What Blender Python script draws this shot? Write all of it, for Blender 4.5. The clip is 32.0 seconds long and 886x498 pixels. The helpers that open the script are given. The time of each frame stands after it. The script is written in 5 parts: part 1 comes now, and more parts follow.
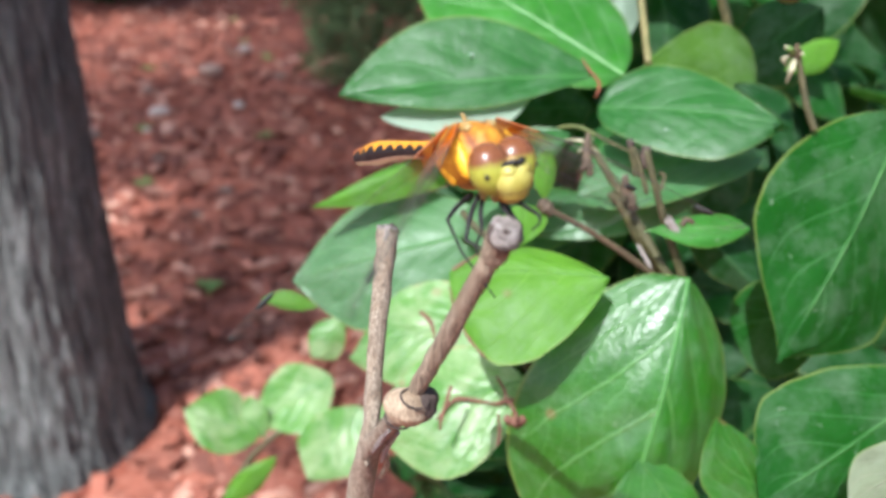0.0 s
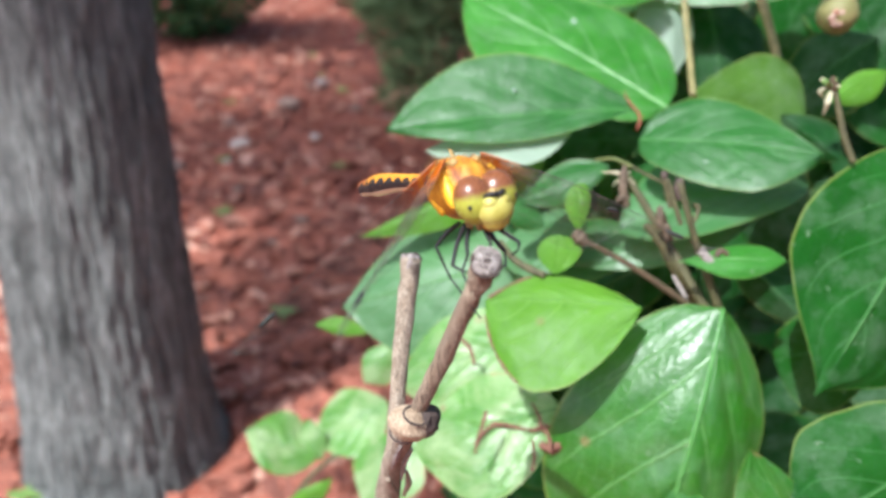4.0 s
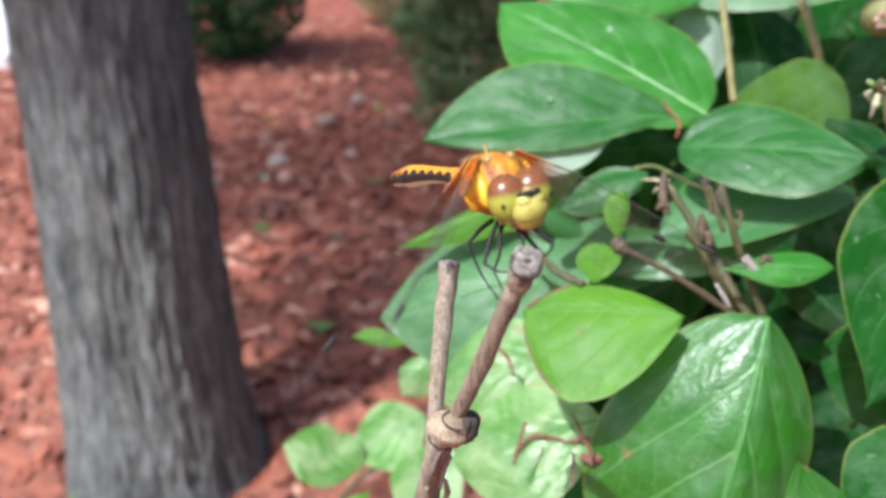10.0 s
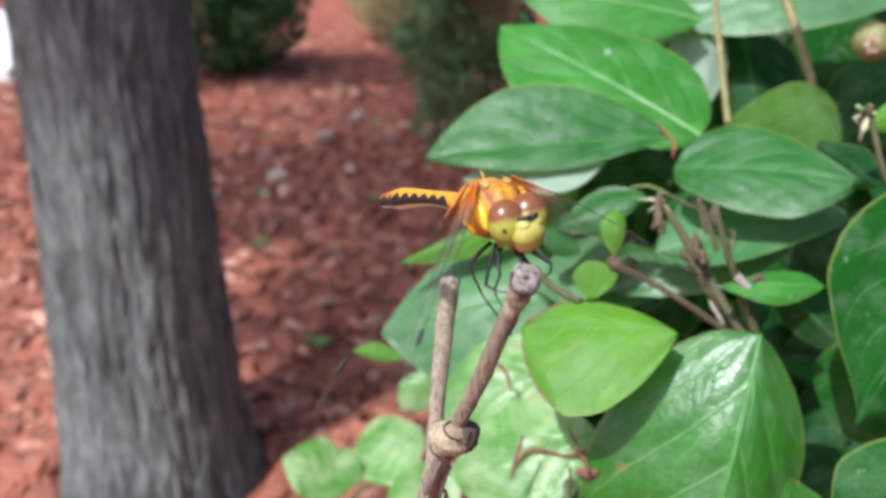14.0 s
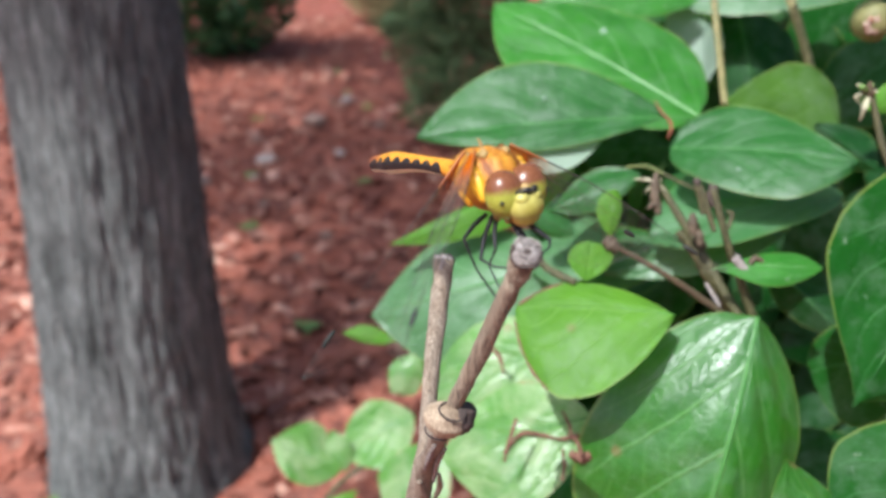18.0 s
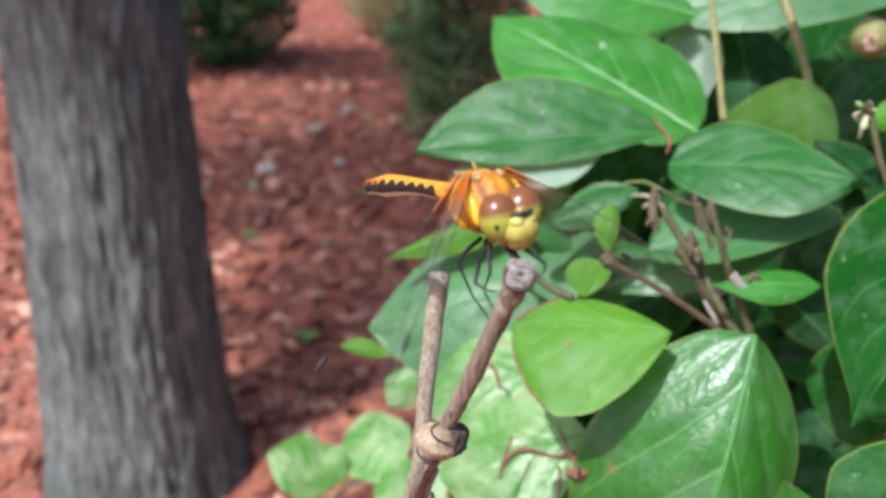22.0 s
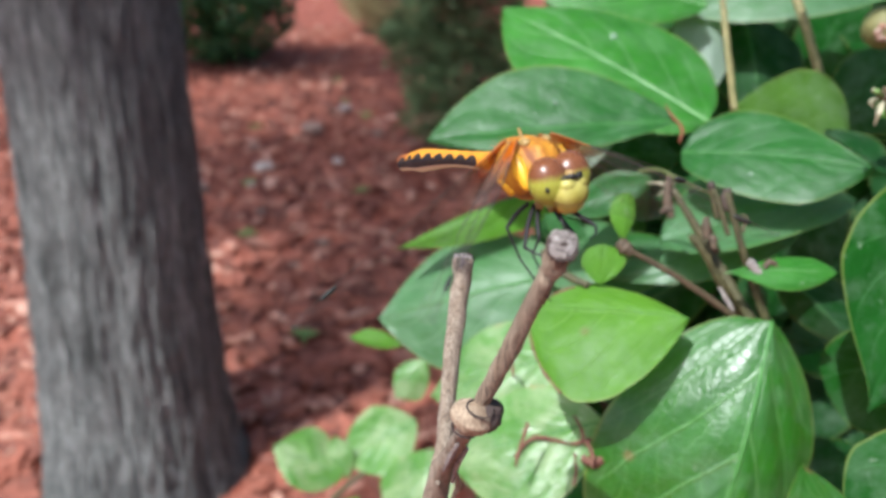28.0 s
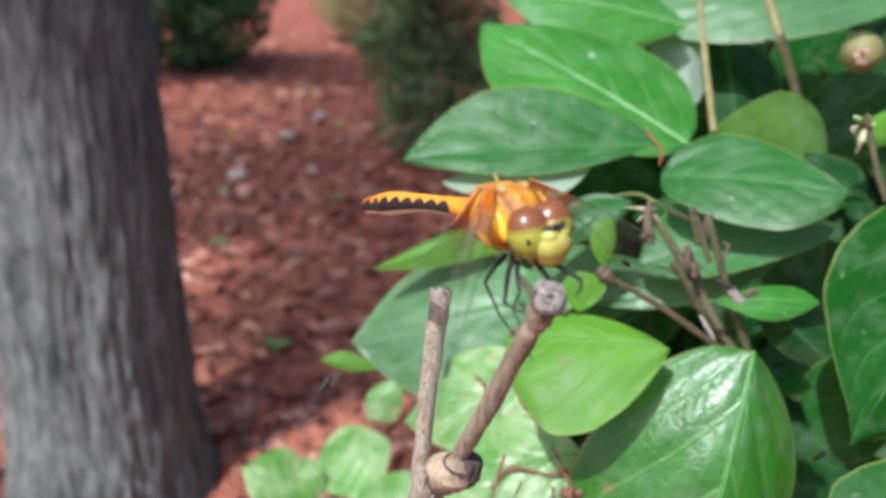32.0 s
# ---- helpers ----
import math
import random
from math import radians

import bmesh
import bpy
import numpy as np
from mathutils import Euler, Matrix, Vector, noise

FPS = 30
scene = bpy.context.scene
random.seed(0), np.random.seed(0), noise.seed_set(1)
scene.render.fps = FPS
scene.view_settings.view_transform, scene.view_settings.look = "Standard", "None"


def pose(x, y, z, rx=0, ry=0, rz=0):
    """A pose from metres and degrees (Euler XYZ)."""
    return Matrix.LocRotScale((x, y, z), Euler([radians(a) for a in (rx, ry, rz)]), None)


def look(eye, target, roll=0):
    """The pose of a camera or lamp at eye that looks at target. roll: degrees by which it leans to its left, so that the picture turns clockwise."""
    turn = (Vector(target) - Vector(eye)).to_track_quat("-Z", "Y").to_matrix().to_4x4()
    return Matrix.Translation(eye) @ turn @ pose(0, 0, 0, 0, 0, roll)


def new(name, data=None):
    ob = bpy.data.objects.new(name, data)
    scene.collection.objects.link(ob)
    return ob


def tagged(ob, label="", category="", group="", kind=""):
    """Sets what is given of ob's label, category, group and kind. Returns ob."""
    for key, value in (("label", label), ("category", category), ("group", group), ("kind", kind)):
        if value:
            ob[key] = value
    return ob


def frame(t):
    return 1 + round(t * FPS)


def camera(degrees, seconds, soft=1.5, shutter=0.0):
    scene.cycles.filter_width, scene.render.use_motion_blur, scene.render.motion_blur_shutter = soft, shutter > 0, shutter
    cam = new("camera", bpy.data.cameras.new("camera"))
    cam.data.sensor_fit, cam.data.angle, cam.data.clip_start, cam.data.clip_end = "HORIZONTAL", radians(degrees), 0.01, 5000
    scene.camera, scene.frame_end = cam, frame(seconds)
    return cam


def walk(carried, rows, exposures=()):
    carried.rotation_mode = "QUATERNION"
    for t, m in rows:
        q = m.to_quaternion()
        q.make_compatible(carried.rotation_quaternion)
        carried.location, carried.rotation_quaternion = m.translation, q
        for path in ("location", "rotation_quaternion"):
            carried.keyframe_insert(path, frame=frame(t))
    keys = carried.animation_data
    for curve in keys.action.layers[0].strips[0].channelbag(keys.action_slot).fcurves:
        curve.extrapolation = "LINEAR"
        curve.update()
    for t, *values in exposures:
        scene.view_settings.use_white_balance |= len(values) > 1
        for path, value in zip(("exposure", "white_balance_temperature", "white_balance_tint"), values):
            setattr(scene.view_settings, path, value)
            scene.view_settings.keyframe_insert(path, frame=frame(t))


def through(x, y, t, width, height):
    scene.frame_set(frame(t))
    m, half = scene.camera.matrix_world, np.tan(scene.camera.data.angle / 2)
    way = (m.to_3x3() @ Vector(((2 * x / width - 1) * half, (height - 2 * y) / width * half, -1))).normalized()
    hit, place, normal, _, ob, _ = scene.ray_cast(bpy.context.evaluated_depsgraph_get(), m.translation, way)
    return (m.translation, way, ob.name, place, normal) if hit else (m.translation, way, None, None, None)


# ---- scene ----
cam = camera(60, 32.0, soft=2.9)
cam.data.dof.use_dof, cam.data.dof.focus_distance, cam.data.dof.aperture_fstop = True, 0.088, 27.0
WALK = [
    (0, pose(-0.00631, 0.00724, 0.94830, 61.928, -2.342, -6.456)),
    (0.5, pose(0.00066, 0.00807, 0.94905, 62.777, -1.175, -4.292)),
    (1, pose(-0.00155, 0.00663, 0.94918, 62.763, -0.139, -1.726)),
    (1.5, pose(-0.00060, 0.00750, 0.94946, 63.725, -0.507, -1.789)),
    (2, pose(0.00078, 0.00705, 0.94970, 63.166, -0.046, -0.635)),
    (2.5, pose(0.00018, 0.00516, 0.94919, 63.083, 0.012, -0.823)),
    (3, pose(-0.00066, 0.00370, 0.95110, 64.204, -0.182, -1.074)),
    (3.5, pose(0.00002, 0.00147, 0.95125, 64.033, -0.375, -1.537)),
    (5.5, pose(0.00061, 0.00244, 0.94945, 63.987, 0.022, -1.039)),
    (6, pose(0.00111, 0.00322, 0.94928, 63.865, 0.160, -1.026)),
    (6.5, pose(0.00131, 0.00528, 0.94860, 64.104, 0.436, -0.534)),
    (7, pose(0.00273, 0.00773, 0.94728, 63.279, 0.540, -0.483)),
    (7.5, pose(0.00226, 0.00685, 0.94768, 63.699, 0.484, -0.429)),
    (8, pose(0.00410, 0.00523, 0.94723, 63.060, 0.620, -0.408)),
    (8.5, pose(0.00106, 0.00244, 0.95028, 65.381, 1.195, 0.919)),
    (9, pose(0.00102, 0.00047, 0.95179, 66.126, 0.958, 0.477)),
    (9.5, pose(-0.00087, 0.00032, 0.95004, 65.374, 1.082, 1.117)),
    (10, pose(0.00000, 0.00171, 0.94955, 65.159, 1.126, 0.811)),
    (10.5, pose(-0.00143, 0.00151, 0.95078, 66.136, 1.440, 1.551)),
    (11, pose(-0.00025, 0.00114, 0.95165, 66.426, 1.411, 1.589)),
    (11.5, pose(-0.00159, 0.00064, 0.95172, 66.336, 1.181, 1.639)),
    (12, pose(-0.00224, 0.00100, 0.95294, 66.054, 0.973, 1.405)),
    (12.5, pose(-0.00122, 0.00100, 0.95225, 66.018, 0.451, 0.723)),
    (13, pose(-0.00015, -0.00012, 0.95058, 66.118, 0.220, 0.265)),
    (13.5, pose(-0.00013, -0.00180, 0.95098, 66.506, 0.709, 0.987)),
    (15.5, pose(-0.00173, -0.00087, 0.95138, 65.489, 0.301, 0.323)),
    (16, pose(-0.00038, -0.00260, 0.94961, 65.786, 0.199, 0.752)),
    (16.5, pose(-0.00245, -0.00328, 0.95018, 65.757, 1.036, 1.428)),
    (17, pose(-0.00023, -0.00238, 0.94973, 66.327, 0.808, 1.172)),
    (17.5, pose(-0.00110, -0.00111, 0.94966, 65.730, 0.753, 1.318)),
    (18, pose(-0.00111, 0.00084, 0.94889, 65.252, 0.114, 0.255)),
    (18.5, pose(0.00002, 0.00216, 0.94756, 65.080, -0.424, -0.206)),
    (19, pose(0.00156, 0.00272, 0.94758, 64.992, 0.020, 0.043)),
    (19.5, pose(0.00000, 0.00096, 0.94822, 65.866, 0.224, 0.818)),
    (20, pose(0.00006, 0.00005, 0.94890, 66.209, -0.019, 0.547)),
    (20.5, pose(-0.00171, 0.00110, 0.94956, 65.803, -0.090, 0.581)),
    (21, pose(-0.00140, 0.00220, 0.94928, 65.292, -0.268, 0.474)),
    (21.5, pose(-0.00093, 0.00238, 0.94976, 66.046, -0.426, 0.289)),
    (22, pose(-0.00050, 0.00186, 0.94947, 66.006, -0.322, 0.442)),
    (22.5, pose(0.00027, 0.00241, 0.94810, 66.060, -0.310, 0.575)),
    (23, pose(-0.00007, 0.00283, 0.94819, 65.296, -0.355, 0.370)),
    (23.5, pose(-0.00164, 0.00375, 0.94933, 65.522, 0.147, 0.966)),
    (24, pose(-0.00161, 0.00421, 0.95029, 65.344, -0.038, 0.862)),
    (24.5, pose(-0.00264, 0.00297, 0.95029, 65.775, -0.088, 0.922)),
    (26.5, pose(-0.00186, 0.00460, 0.94879, 65.210, 0.128, 0.953)),
    (27, pose(-0.00339, 0.00353, 0.94845, 65.435, -0.118, 0.337)),
    (27.5, pose(-0.00482, 0.00305, 0.94953, 66.311, -0.087, 0.517)),
    (28, pose(-0.00438, 0.00097, 0.94722, 65.938, -0.379, 0.185)),
    (28.5, pose(-0.00310, 0.00210, 0.94826, 65.865, -0.430, -0.148)),
    (29, pose(-0.00377, 0.00429, 0.94896, 66.191, -0.391, 0.216)),
    (29.5, pose(-0.00275, 0.00621, 0.94857, 66.385, -0.881, -0.631)),
    (30, pose(-0.00164, 0.00725, 0.94853, 65.985, -0.152, 0.188)),
    (30.5, pose(-0.00176, 0.00625, 0.94761, 66.696, -0.076, 0.559)),
    (31, pose(-0.00312, 0.00587, 0.94769, 66.202, -0.870, -0.778)),
    (31.5, pose(-0.00419, 0.00471, 0.94874, 66.446, -1.294, -1.229)),
    (32, pose(-0.00463, 0.00669, 0.94832, 66.626, -1.513, -1.395)),
]  # walk
walk(cam, WALK, [(0, 0.40, 5560, 10), (3, 0.47, 5560, 10), (7, 0.47, 5560, 10), (10, 0.33, 5560, 10), (13, 0.22, 5560, 10), (26, 0.18, 5560, 10), (30, 0.09, 5560, 10), (32, 0.19, 5560, 10)])

# ---- light ----
SUN_AZ, SUN_EL = radians(-140), radians(58)   # where the sun stands: to the left and a little behind
sky = bpy.data.worlds.new("sky")
sky.use_nodes = True
scene.world = sky
sky_tex = sky.node_tree.nodes.new("ShaderNodeTexSky")
sky_tex.sky_type, sky_tex.sun_disc = "NISHITA", False
sky_tex.sun_elevation, sky_tex.sun_rotation = SUN_EL, SUN_AZ
sky_tex.air_density, sky_tex.dust_density, sky_tex.ozone_density = 0.8, 5.0, 0.5   # a hazy, whitish summer sky
sky_back = sky.node_tree.nodes["Background"]
sky_back.inputs["Strength"].default_value = 0.145
sky.node_tree.links.new(sky_tex.outputs[0], sky_back.inputs[0])
sun_data = bpy.data.lights.new("sun", "SUN")
sun_data.energy, sun_data.angle, sun_data.color = 5.0, radians(0.5), (1.0, 0.94, 0.84)
sun = new("sun", sun_data)
SUN_WAY = Vector((math.sin(SUN_AZ) * math.cos(SUN_EL), math.cos(SUN_AZ) * math.cos(SUN_EL), math.sin(SUN_EL)))
sun.matrix_world = look(SUN_WAY * 20, (0, 0, 0))


# ---- materials ----
class Graph:
    """A short way to write node materials."""

    def __init__(self, name, rough=0.6, metal=0.0):
        self.mat = bpy.data.materials.new(name)
        self.mat.use_nodes = True
        self.tree = self.mat.node_tree
        self.bsdf = self.tree.nodes["Principled BSDF"]
        self.out = self.tree.nodes["Material Output"]
        self.bsdf.inputs["Roughness"].default_value = rough
        self.bsdf.inputs["Metallic"].default_value = metal

    def node(self, kind, **values):
        n = self.tree.nodes.new(kind)
        for socket, value in values.items():
            self.put(n.inputs[socket.replace("_", " ")], value)
        return n

    def put(self, socket, value):
        if isinstance(value, bpy.types.NodeSocket):
            self.tree.links.new(value, socket)
        else:
            socket.default_value = value

    def math(self, op, a, b=0.0, c=0.0):
        n = self.tree.nodes.new("ShaderNodeMath")
        n.operation = op
        for socket, value in zip(n.inputs, (a, b, c)):
            self.put(socket, value)
        return n.outputs[0]

    def mix(self, fac, a, b, blend="MIX"):
        n = self.tree.nodes.new("ShaderNodeMix")
        n.data_type, n.blend_type = "RGBA", blend
        self.put(n.inputs[0], fac)
        for socket, value in ((n.inputs[6], a), (n.inputs[7], b)):
            self.put(socket, value if isinstance(value, bpy.types.NodeSocket) else (*value, 1))
        return n.outputs[2]

    def noise(self, scale, detail=4.0, rough=0.6, vector=None, distort=0.0):
        n = self.node("ShaderNodeTexNoise", Scale=scale, Detail=detail, Roughness=rough, Distortion=distort)
        if vector is not None:
            self.put(n.inputs["Vector"], vector)
        return n.outputs[0]

    def coords(self, stretch=(1, 1, 1)):
        c = self.node("ShaderNodeTexCoord").outputs["Object"]
        m = self.node("ShaderNodeMapping")
        self.put(m.inputs[0], c)
        m.inputs["Scale"].default_value = stretch
        return m.outputs[0]

    def uv(self):
        c = self.node("ShaderNodeSeparateXYZ")
        u = self.tree.nodes.new("ShaderNodeUVMap")
        self.put(c.inputs[0], u.outputs[0])
        return c.outputs[0], c.outputs[1]

    def ramp(self, fac, low, high):
        n = self.node("ShaderNodeMapRange", From_Min=low, From_Max=high)
        self.put(n.inputs[0], fac)
        return n.outputs[0]

    def bump(self, height, strength, distance):
        n = self.node("ShaderNodeBump", Strength=strength, Distance=distance)
        self.put(n.inputs["Height"], height)
        self.put(self.bsdf.inputs["Normal"], n.outputs[0])
        return n.outputs[0]

    def colour(self, value):
        self.put(self.bsdf.inputs["Base Color"], value if isinstance(value, bpy.types.NodeSocket) else (*value, 1))


VEINS, RISE = 4.6, 0.52   # side veins on each half of a blade, and how far they climb towards the tip


def leaf_material(name, blade, dark, vein, through=0.3, rough=0.42, blemish=0.5, worn_sheen=False, gloss=0.5, relief=0.55, rib_pale=0.45, ladder=0.05):
    """A waxy leaf with arching side veins, a dusty bloom that also paints in sky sheen, small blemishes and some light
    through the blade. u runs along the blade, v across.
    """
    g = Graph(name, rough)
    s, across = g.uv()
    obj = g.coords()
    far = g.math("ABSOLUTE", g.math("MULTIPLY_ADD", across, 2.0, -1.0))
    stray = g.math("MULTIPLY_ADD", g.noise(120.0, 3, 0.5, obj), 0.14, -0.07)
    skew = g.ramp(across, 0.498, 0.502)
    rise = g.math("MULTIPLY", g.math("POWER", far, 1.15), RISE)
    along = g.math("ADD", g.math("MULTIPLY", g.math("SUBTRACT", s, rise), VEINS), g.math("ADD", stray, g.math("MULTIPLY", skew, 0.3)))
    line = g.math("ABSOLUTE", g.math("SUBTRACT", g.math("FRACT", along), 0.5))
    thin = g.math("MULTIPLY_ADD", far, -0.020, 0.056)
    veins = g.math("MULTIPLY", g.ramp(g.math("DIVIDE", line, thin), 1.0, 0.15), g.ramp(far, 0.97, 0.75))
    rib = g.ramp(far, 0.040, 0.010)
    cross = g.math("ABSOLUTE", g.math("SUBTRACT", g.math("FRACT", g.math("ADD", g.math("MULTIPLY", far, 7.0), g.math("MULTIPLY", g.noise(90.0, 3, 0.5, obj), 2.4))), 0.5))
    rungs = g.ramp(cross, 0.07, 0.0)
    fine = g.node("ShaderNodeTexVoronoi", Scale=520.0)
    fine.feature = "DISTANCE_TO_EDGE"
    g.put(fine.inputs["Vector"], obj)
    net = g.ramp(fine.outputs[0], 0.14, 0.0)
    cloud, broad = g.noise(150.0, 5, 0.65, obj), g.noise(38.0, 3, 0.5, obj)
    base = g.mix(g.ramp(cloud, 0.32, 0.70), dark, blade)
    base = g.mix(g.math("MULTIPLY", g.ramp(broad, 0.42, 0.70), 0.35), base, tuple(min(c * 1.45 + 0.012, 0.9) for c in blade))
    base = g.mix(g.math("MULTIPLY", net, 0.06), base, vein)
    base = g.mix(g.math("MULTIPLY", rungs, ladder), base, vein)
    base = g.mix(g.math("MULTIPLY", veins, 0.58), base, vein)
    base = g.mix(g.math("MULTIPLY", rib, rib_pale), base, vein)
    # pale film: whitish sky sheen mixed into the colour along with dust
    sheen_film = g.math("MULTIPLY", g.ramp(g.noise(95.0, 6, 0.75, obj), 0.46, 0.72), 0.19)
    base = g.mix(sheen_film, base, (0.36, 0.46, 0.34))
    spots = g.node("ShaderNodeTexVoronoi", Scale=105.0)
    g.put(spots.inputs["Vector"], obj)
    pick = g.node("ShaderNodeSeparateColor")
    g.put(pick.inputs[0], spots.outputs["Color"])
    spotted = g.math("MULTIPLY", g.ramp(g.math("ADD", spots.outputs["Distance"], g.math("MULTIPLY", cloud, 0.2)), 0.26, 0.18), g.math("GREATER_THAN", pick.outputs[0], 0.90))
    base = g.mix(g.math("MULTIPLY", spotted, blemish), base, (0.28, 0.14, 0.07))
    # pale flecks: specks of dust and small painted glints
    dust_glints = g.noise(420.0, 4, 0.7, obj)
    base = g.mix(g.math("MULTIPLY", g.ramp(dust_glints, 0.64, 0.74), 0.36), base, (0.40, 0.48, 0.34))
    edge = g.ramp(far, 0.965, 0.995)
    base = g.mix(g.math("MULTIPLY", edge, 0.55), base, (0.30, 0.36, 0.08))
    if worn_sheen:
        # pale patches: real mottling, with whitish gloss painted in as colour
        patch = g.noise(75.0, 5, 0.65, obj, 0.6)
        base = g.mix(g.math("MULTIPLY", g.ramp(patch, 0.42, 0.62), 0.65), base, (0.44, 0.56, 0.29))
        ragged = g.ramp(g.math("ADD", far, g.math("MULTIPLY_ADD", patch, 0.9, -0.5)), 0.94, 1.08)
        base = g.mix(g.math("MULTIPLY", ragged, 0.7), base, (0.42, 0.14, 0.05))
    g.colour(base)
    patchy = g.math("ADD", g.math("MULTIPLY", g.noise(170.0, 4, 0.6, obj), 0.26), g.math("MULTIPLY", broad, 0.16))
    g.put(g.bsdf.inputs["Roughness"], g.math("ADD", patchy, rough - 0.21))
    g.bsdf.inputs["Specular IOR Level"].default_value = gloss
    height = g.math("ADD", g.math("MULTIPLY", veins, -0.34), g.math("MULTIPLY", rib, -0.7))
    height = g.math("ADD", height, g.math("MULTIPLY", g.noise(85.0, 2, 0.5, obj), 2.2))
    height = g.math("ADD", height, g.math("ADD", g.math("MULTIPLY", net, -0.10), g.math("MULTIPLY", rungs, -0.22 * relief)))
    height = g.math("ADD", height, g.math("MULTIPLY", g.noise(260.0, 4, 0.6, obj), relief))
    g.bump(height, 0.6, 0.0006)
    glow = g.node("ShaderNodeBsdfTranslucent")
    g.put(glow.inputs["Color"], g.mix(0.55, base, (0.20, 0.52, 0.04)))
    both = g.node("ShaderNodeMixShader", Fac=through)
    g.put(both.inputs[1], g.bsdf.outputs[0])
    g.put(both.inputs[2], glow.outputs[0])
    g.put(g.out.inputs[0], both.outputs[0])
    return g.mat


LEAF_MID = leaf_material("leaf_mid", (0.044, 0.225, 0.014), (0.026, 0.155, 0.009), (0.16, 0.36, 0.11), 0.3, 0.44, gloss=0.42, relief=0.35, rib_pale=0.8)
LEAF_BROAD = leaf_material("leaf_broad", (0.032, 0.165, 0.006), (0.017, 0.108, 0.004), (0.15, 0.34, 0.09), 0.26, 0.38, gloss=0.8, relief=0.6, rib_pale=0.45, ladder=0.25)
LEAF_DARK = leaf_material("leaf_dark", (0.019, 0.118, 0.012), (0.012, 0.082, 0.008), (0.11, 0.28, 0.09), 0.26, 0.42, gloss=0.4, relief=0.28)
# leaf_dark again, darkened so that shade sits in the blade colour
LEAF_HALF_SHADED = leaf_material("leaf_half_shaded", (0.012, 0.088, 0.008), (0.007, 0.060, 0.005), (0.06, 0.19, 0.05), 0.24, 0.5, gloss=0.07)
# darkest copy of the same leaf: the shrub's inner shade is in its colour
LEAF_SHADED = leaf_material("leaf_shaded", (0.009, 0.056, 0.008), (0.006, 0.038, 0.005), (0.035, 0.11, 0.03), 0.16, 0.5, gloss=0.10)
LEAF_LIME = leaf_material("leaf_lime", (0.122, 0.305, 0.018), (0.088, 0.240, 0.013), (0.22, 0.43, 0.08), 0.40, 0.46, gloss=0.26, relief=0.25, rib_pale=0.35)
LEAF_OLIVE = leaf_material("leaf_olive", (0.062, 0.150, 0.012), (0.045, 0.112, 0.008), (0.12, 0.23, 0.04), 0.35, 0.58, gloss=0.2, relief=0.3)
LEAF_SOFT = leaf_material("leaf_soft", (0.120, 0.31, 0.034), (0.070, 0.225, 0.020), (0.26, 0.46, 0.20), 0.34, 0.36, 0.8, True, gloss=0.9, relief=1.0)
# next two: greyer, paler blades, part of the sky sheen put into the colour
LEAF_SHEEN = leaf_material("leaf_sheen", (0.072, 0.195, 0.060), (0.048, 0.150, 0.040), (0.20, 0.36, 0.17), 0.3, 0.42, gloss=0.75)
LEAF_GLAZE = leaf_material("leaf_glaze", (0.050, 0.175, 0.044), (0.034, 0.130, 0.030), (0.18, 0.34, 0.15), 0.3, 0.42, gloss=0.7)
LEAF_PALE = leaf_material("leaf_pale", (0.43, 0.55, 0.42), (0.38, 0.50, 0.38), (0.60, 0.70, 0.58), 0.5, 0.55, 0.1)
LEAF_DRY = leaf_material("leaf_dry", (0.19, 0.23, 0.13), (0.13, 0.15, 0.085), (0.28, 0.28, 0.19), 0.15, 0.7, 1.0)


def bark_like(name, low, high, crack, stretch, scale, depth, rough=0.85, blotch=0.0):
    g = Graph(name, rough)
    c = g.coords(stretch)
    big, small = g.noise(scale, 6, 0.65, c, 0.4), g.noise(scale * 5, 5, 0.7, c)
    base = g.mix(g.ramp(big, 0.32, 0.68), low, high)
    base = g.mix(g.math("MULTIPLY", g.ramp(small, 0.56, 0.36), 0.7), base, crack)
    if blotch:
        base = g.mix(g.math("MULTIPLY", g.ramp(g.noise(scale * 0.28, 4, 0.6, g.coords((1, 1, 0.4)), 0.5), 0.50, 0.66), blotch), base, crack)
    g.colour(base)
    g.bump(g.math("ADD", big, g.math("MULTIPLY", small, 0.5)), 0.9, depth)
    return g.mat


TWIG_GREY = bark_like("twig_grey", (0.255, 0.178, 0.110), (0.58, 0.46, 0.325), (0.075, 0.05, 0.035), (1, 1, 0.06), 950, 0.0009)
TWIG_PALE = bark_like("twig_pale", (0.30, 0.22, 0.145), (0.62, 0.52, 0.39), (0.085, 0.06, 0.045), (1, 1, 0.06), 950, 0.0009)
TWIG_BROWN = bark_like("twig_brown", (0.065, 0.045, 0.020), (0.145, 0.102, 0.048), (0.045, 0.025, 0.017), (1, 1, 0.3), 700, 0.0004)
TWIG_GREEN = bark_like("twig_green", (0.055, 0.056, 0.018), (0.135, 0.120, 0.046), (0.03, 0.022, 0.012), (1, 1, 0.3), 700, 0.0003, 0.6)
BUD_PALE = bark_like("bud_pale", (0.36, 0.26, 0.16), (0.56, 0.44, 0.30), (0.14, 0.08, 0.05), (1, 1, 0.25), 900, 0.0003, 0.6)
BUD_DARK = bark_like("bud_dark", (0.05, 0.035, 0.03), (0.13, 0.09, 0.07), (0.02, 0.015, 0.012), (1, 1, 1), 900, 0.0003, 0.8)
CUT_WOOD = bark_like("cut_wood", (0.30, 0.25, 0.215), (0.58, 0.52, 0.47), (0.10, 0.08, 0.07), (1, 1, 1), 1100, 0.0006, 0.95)
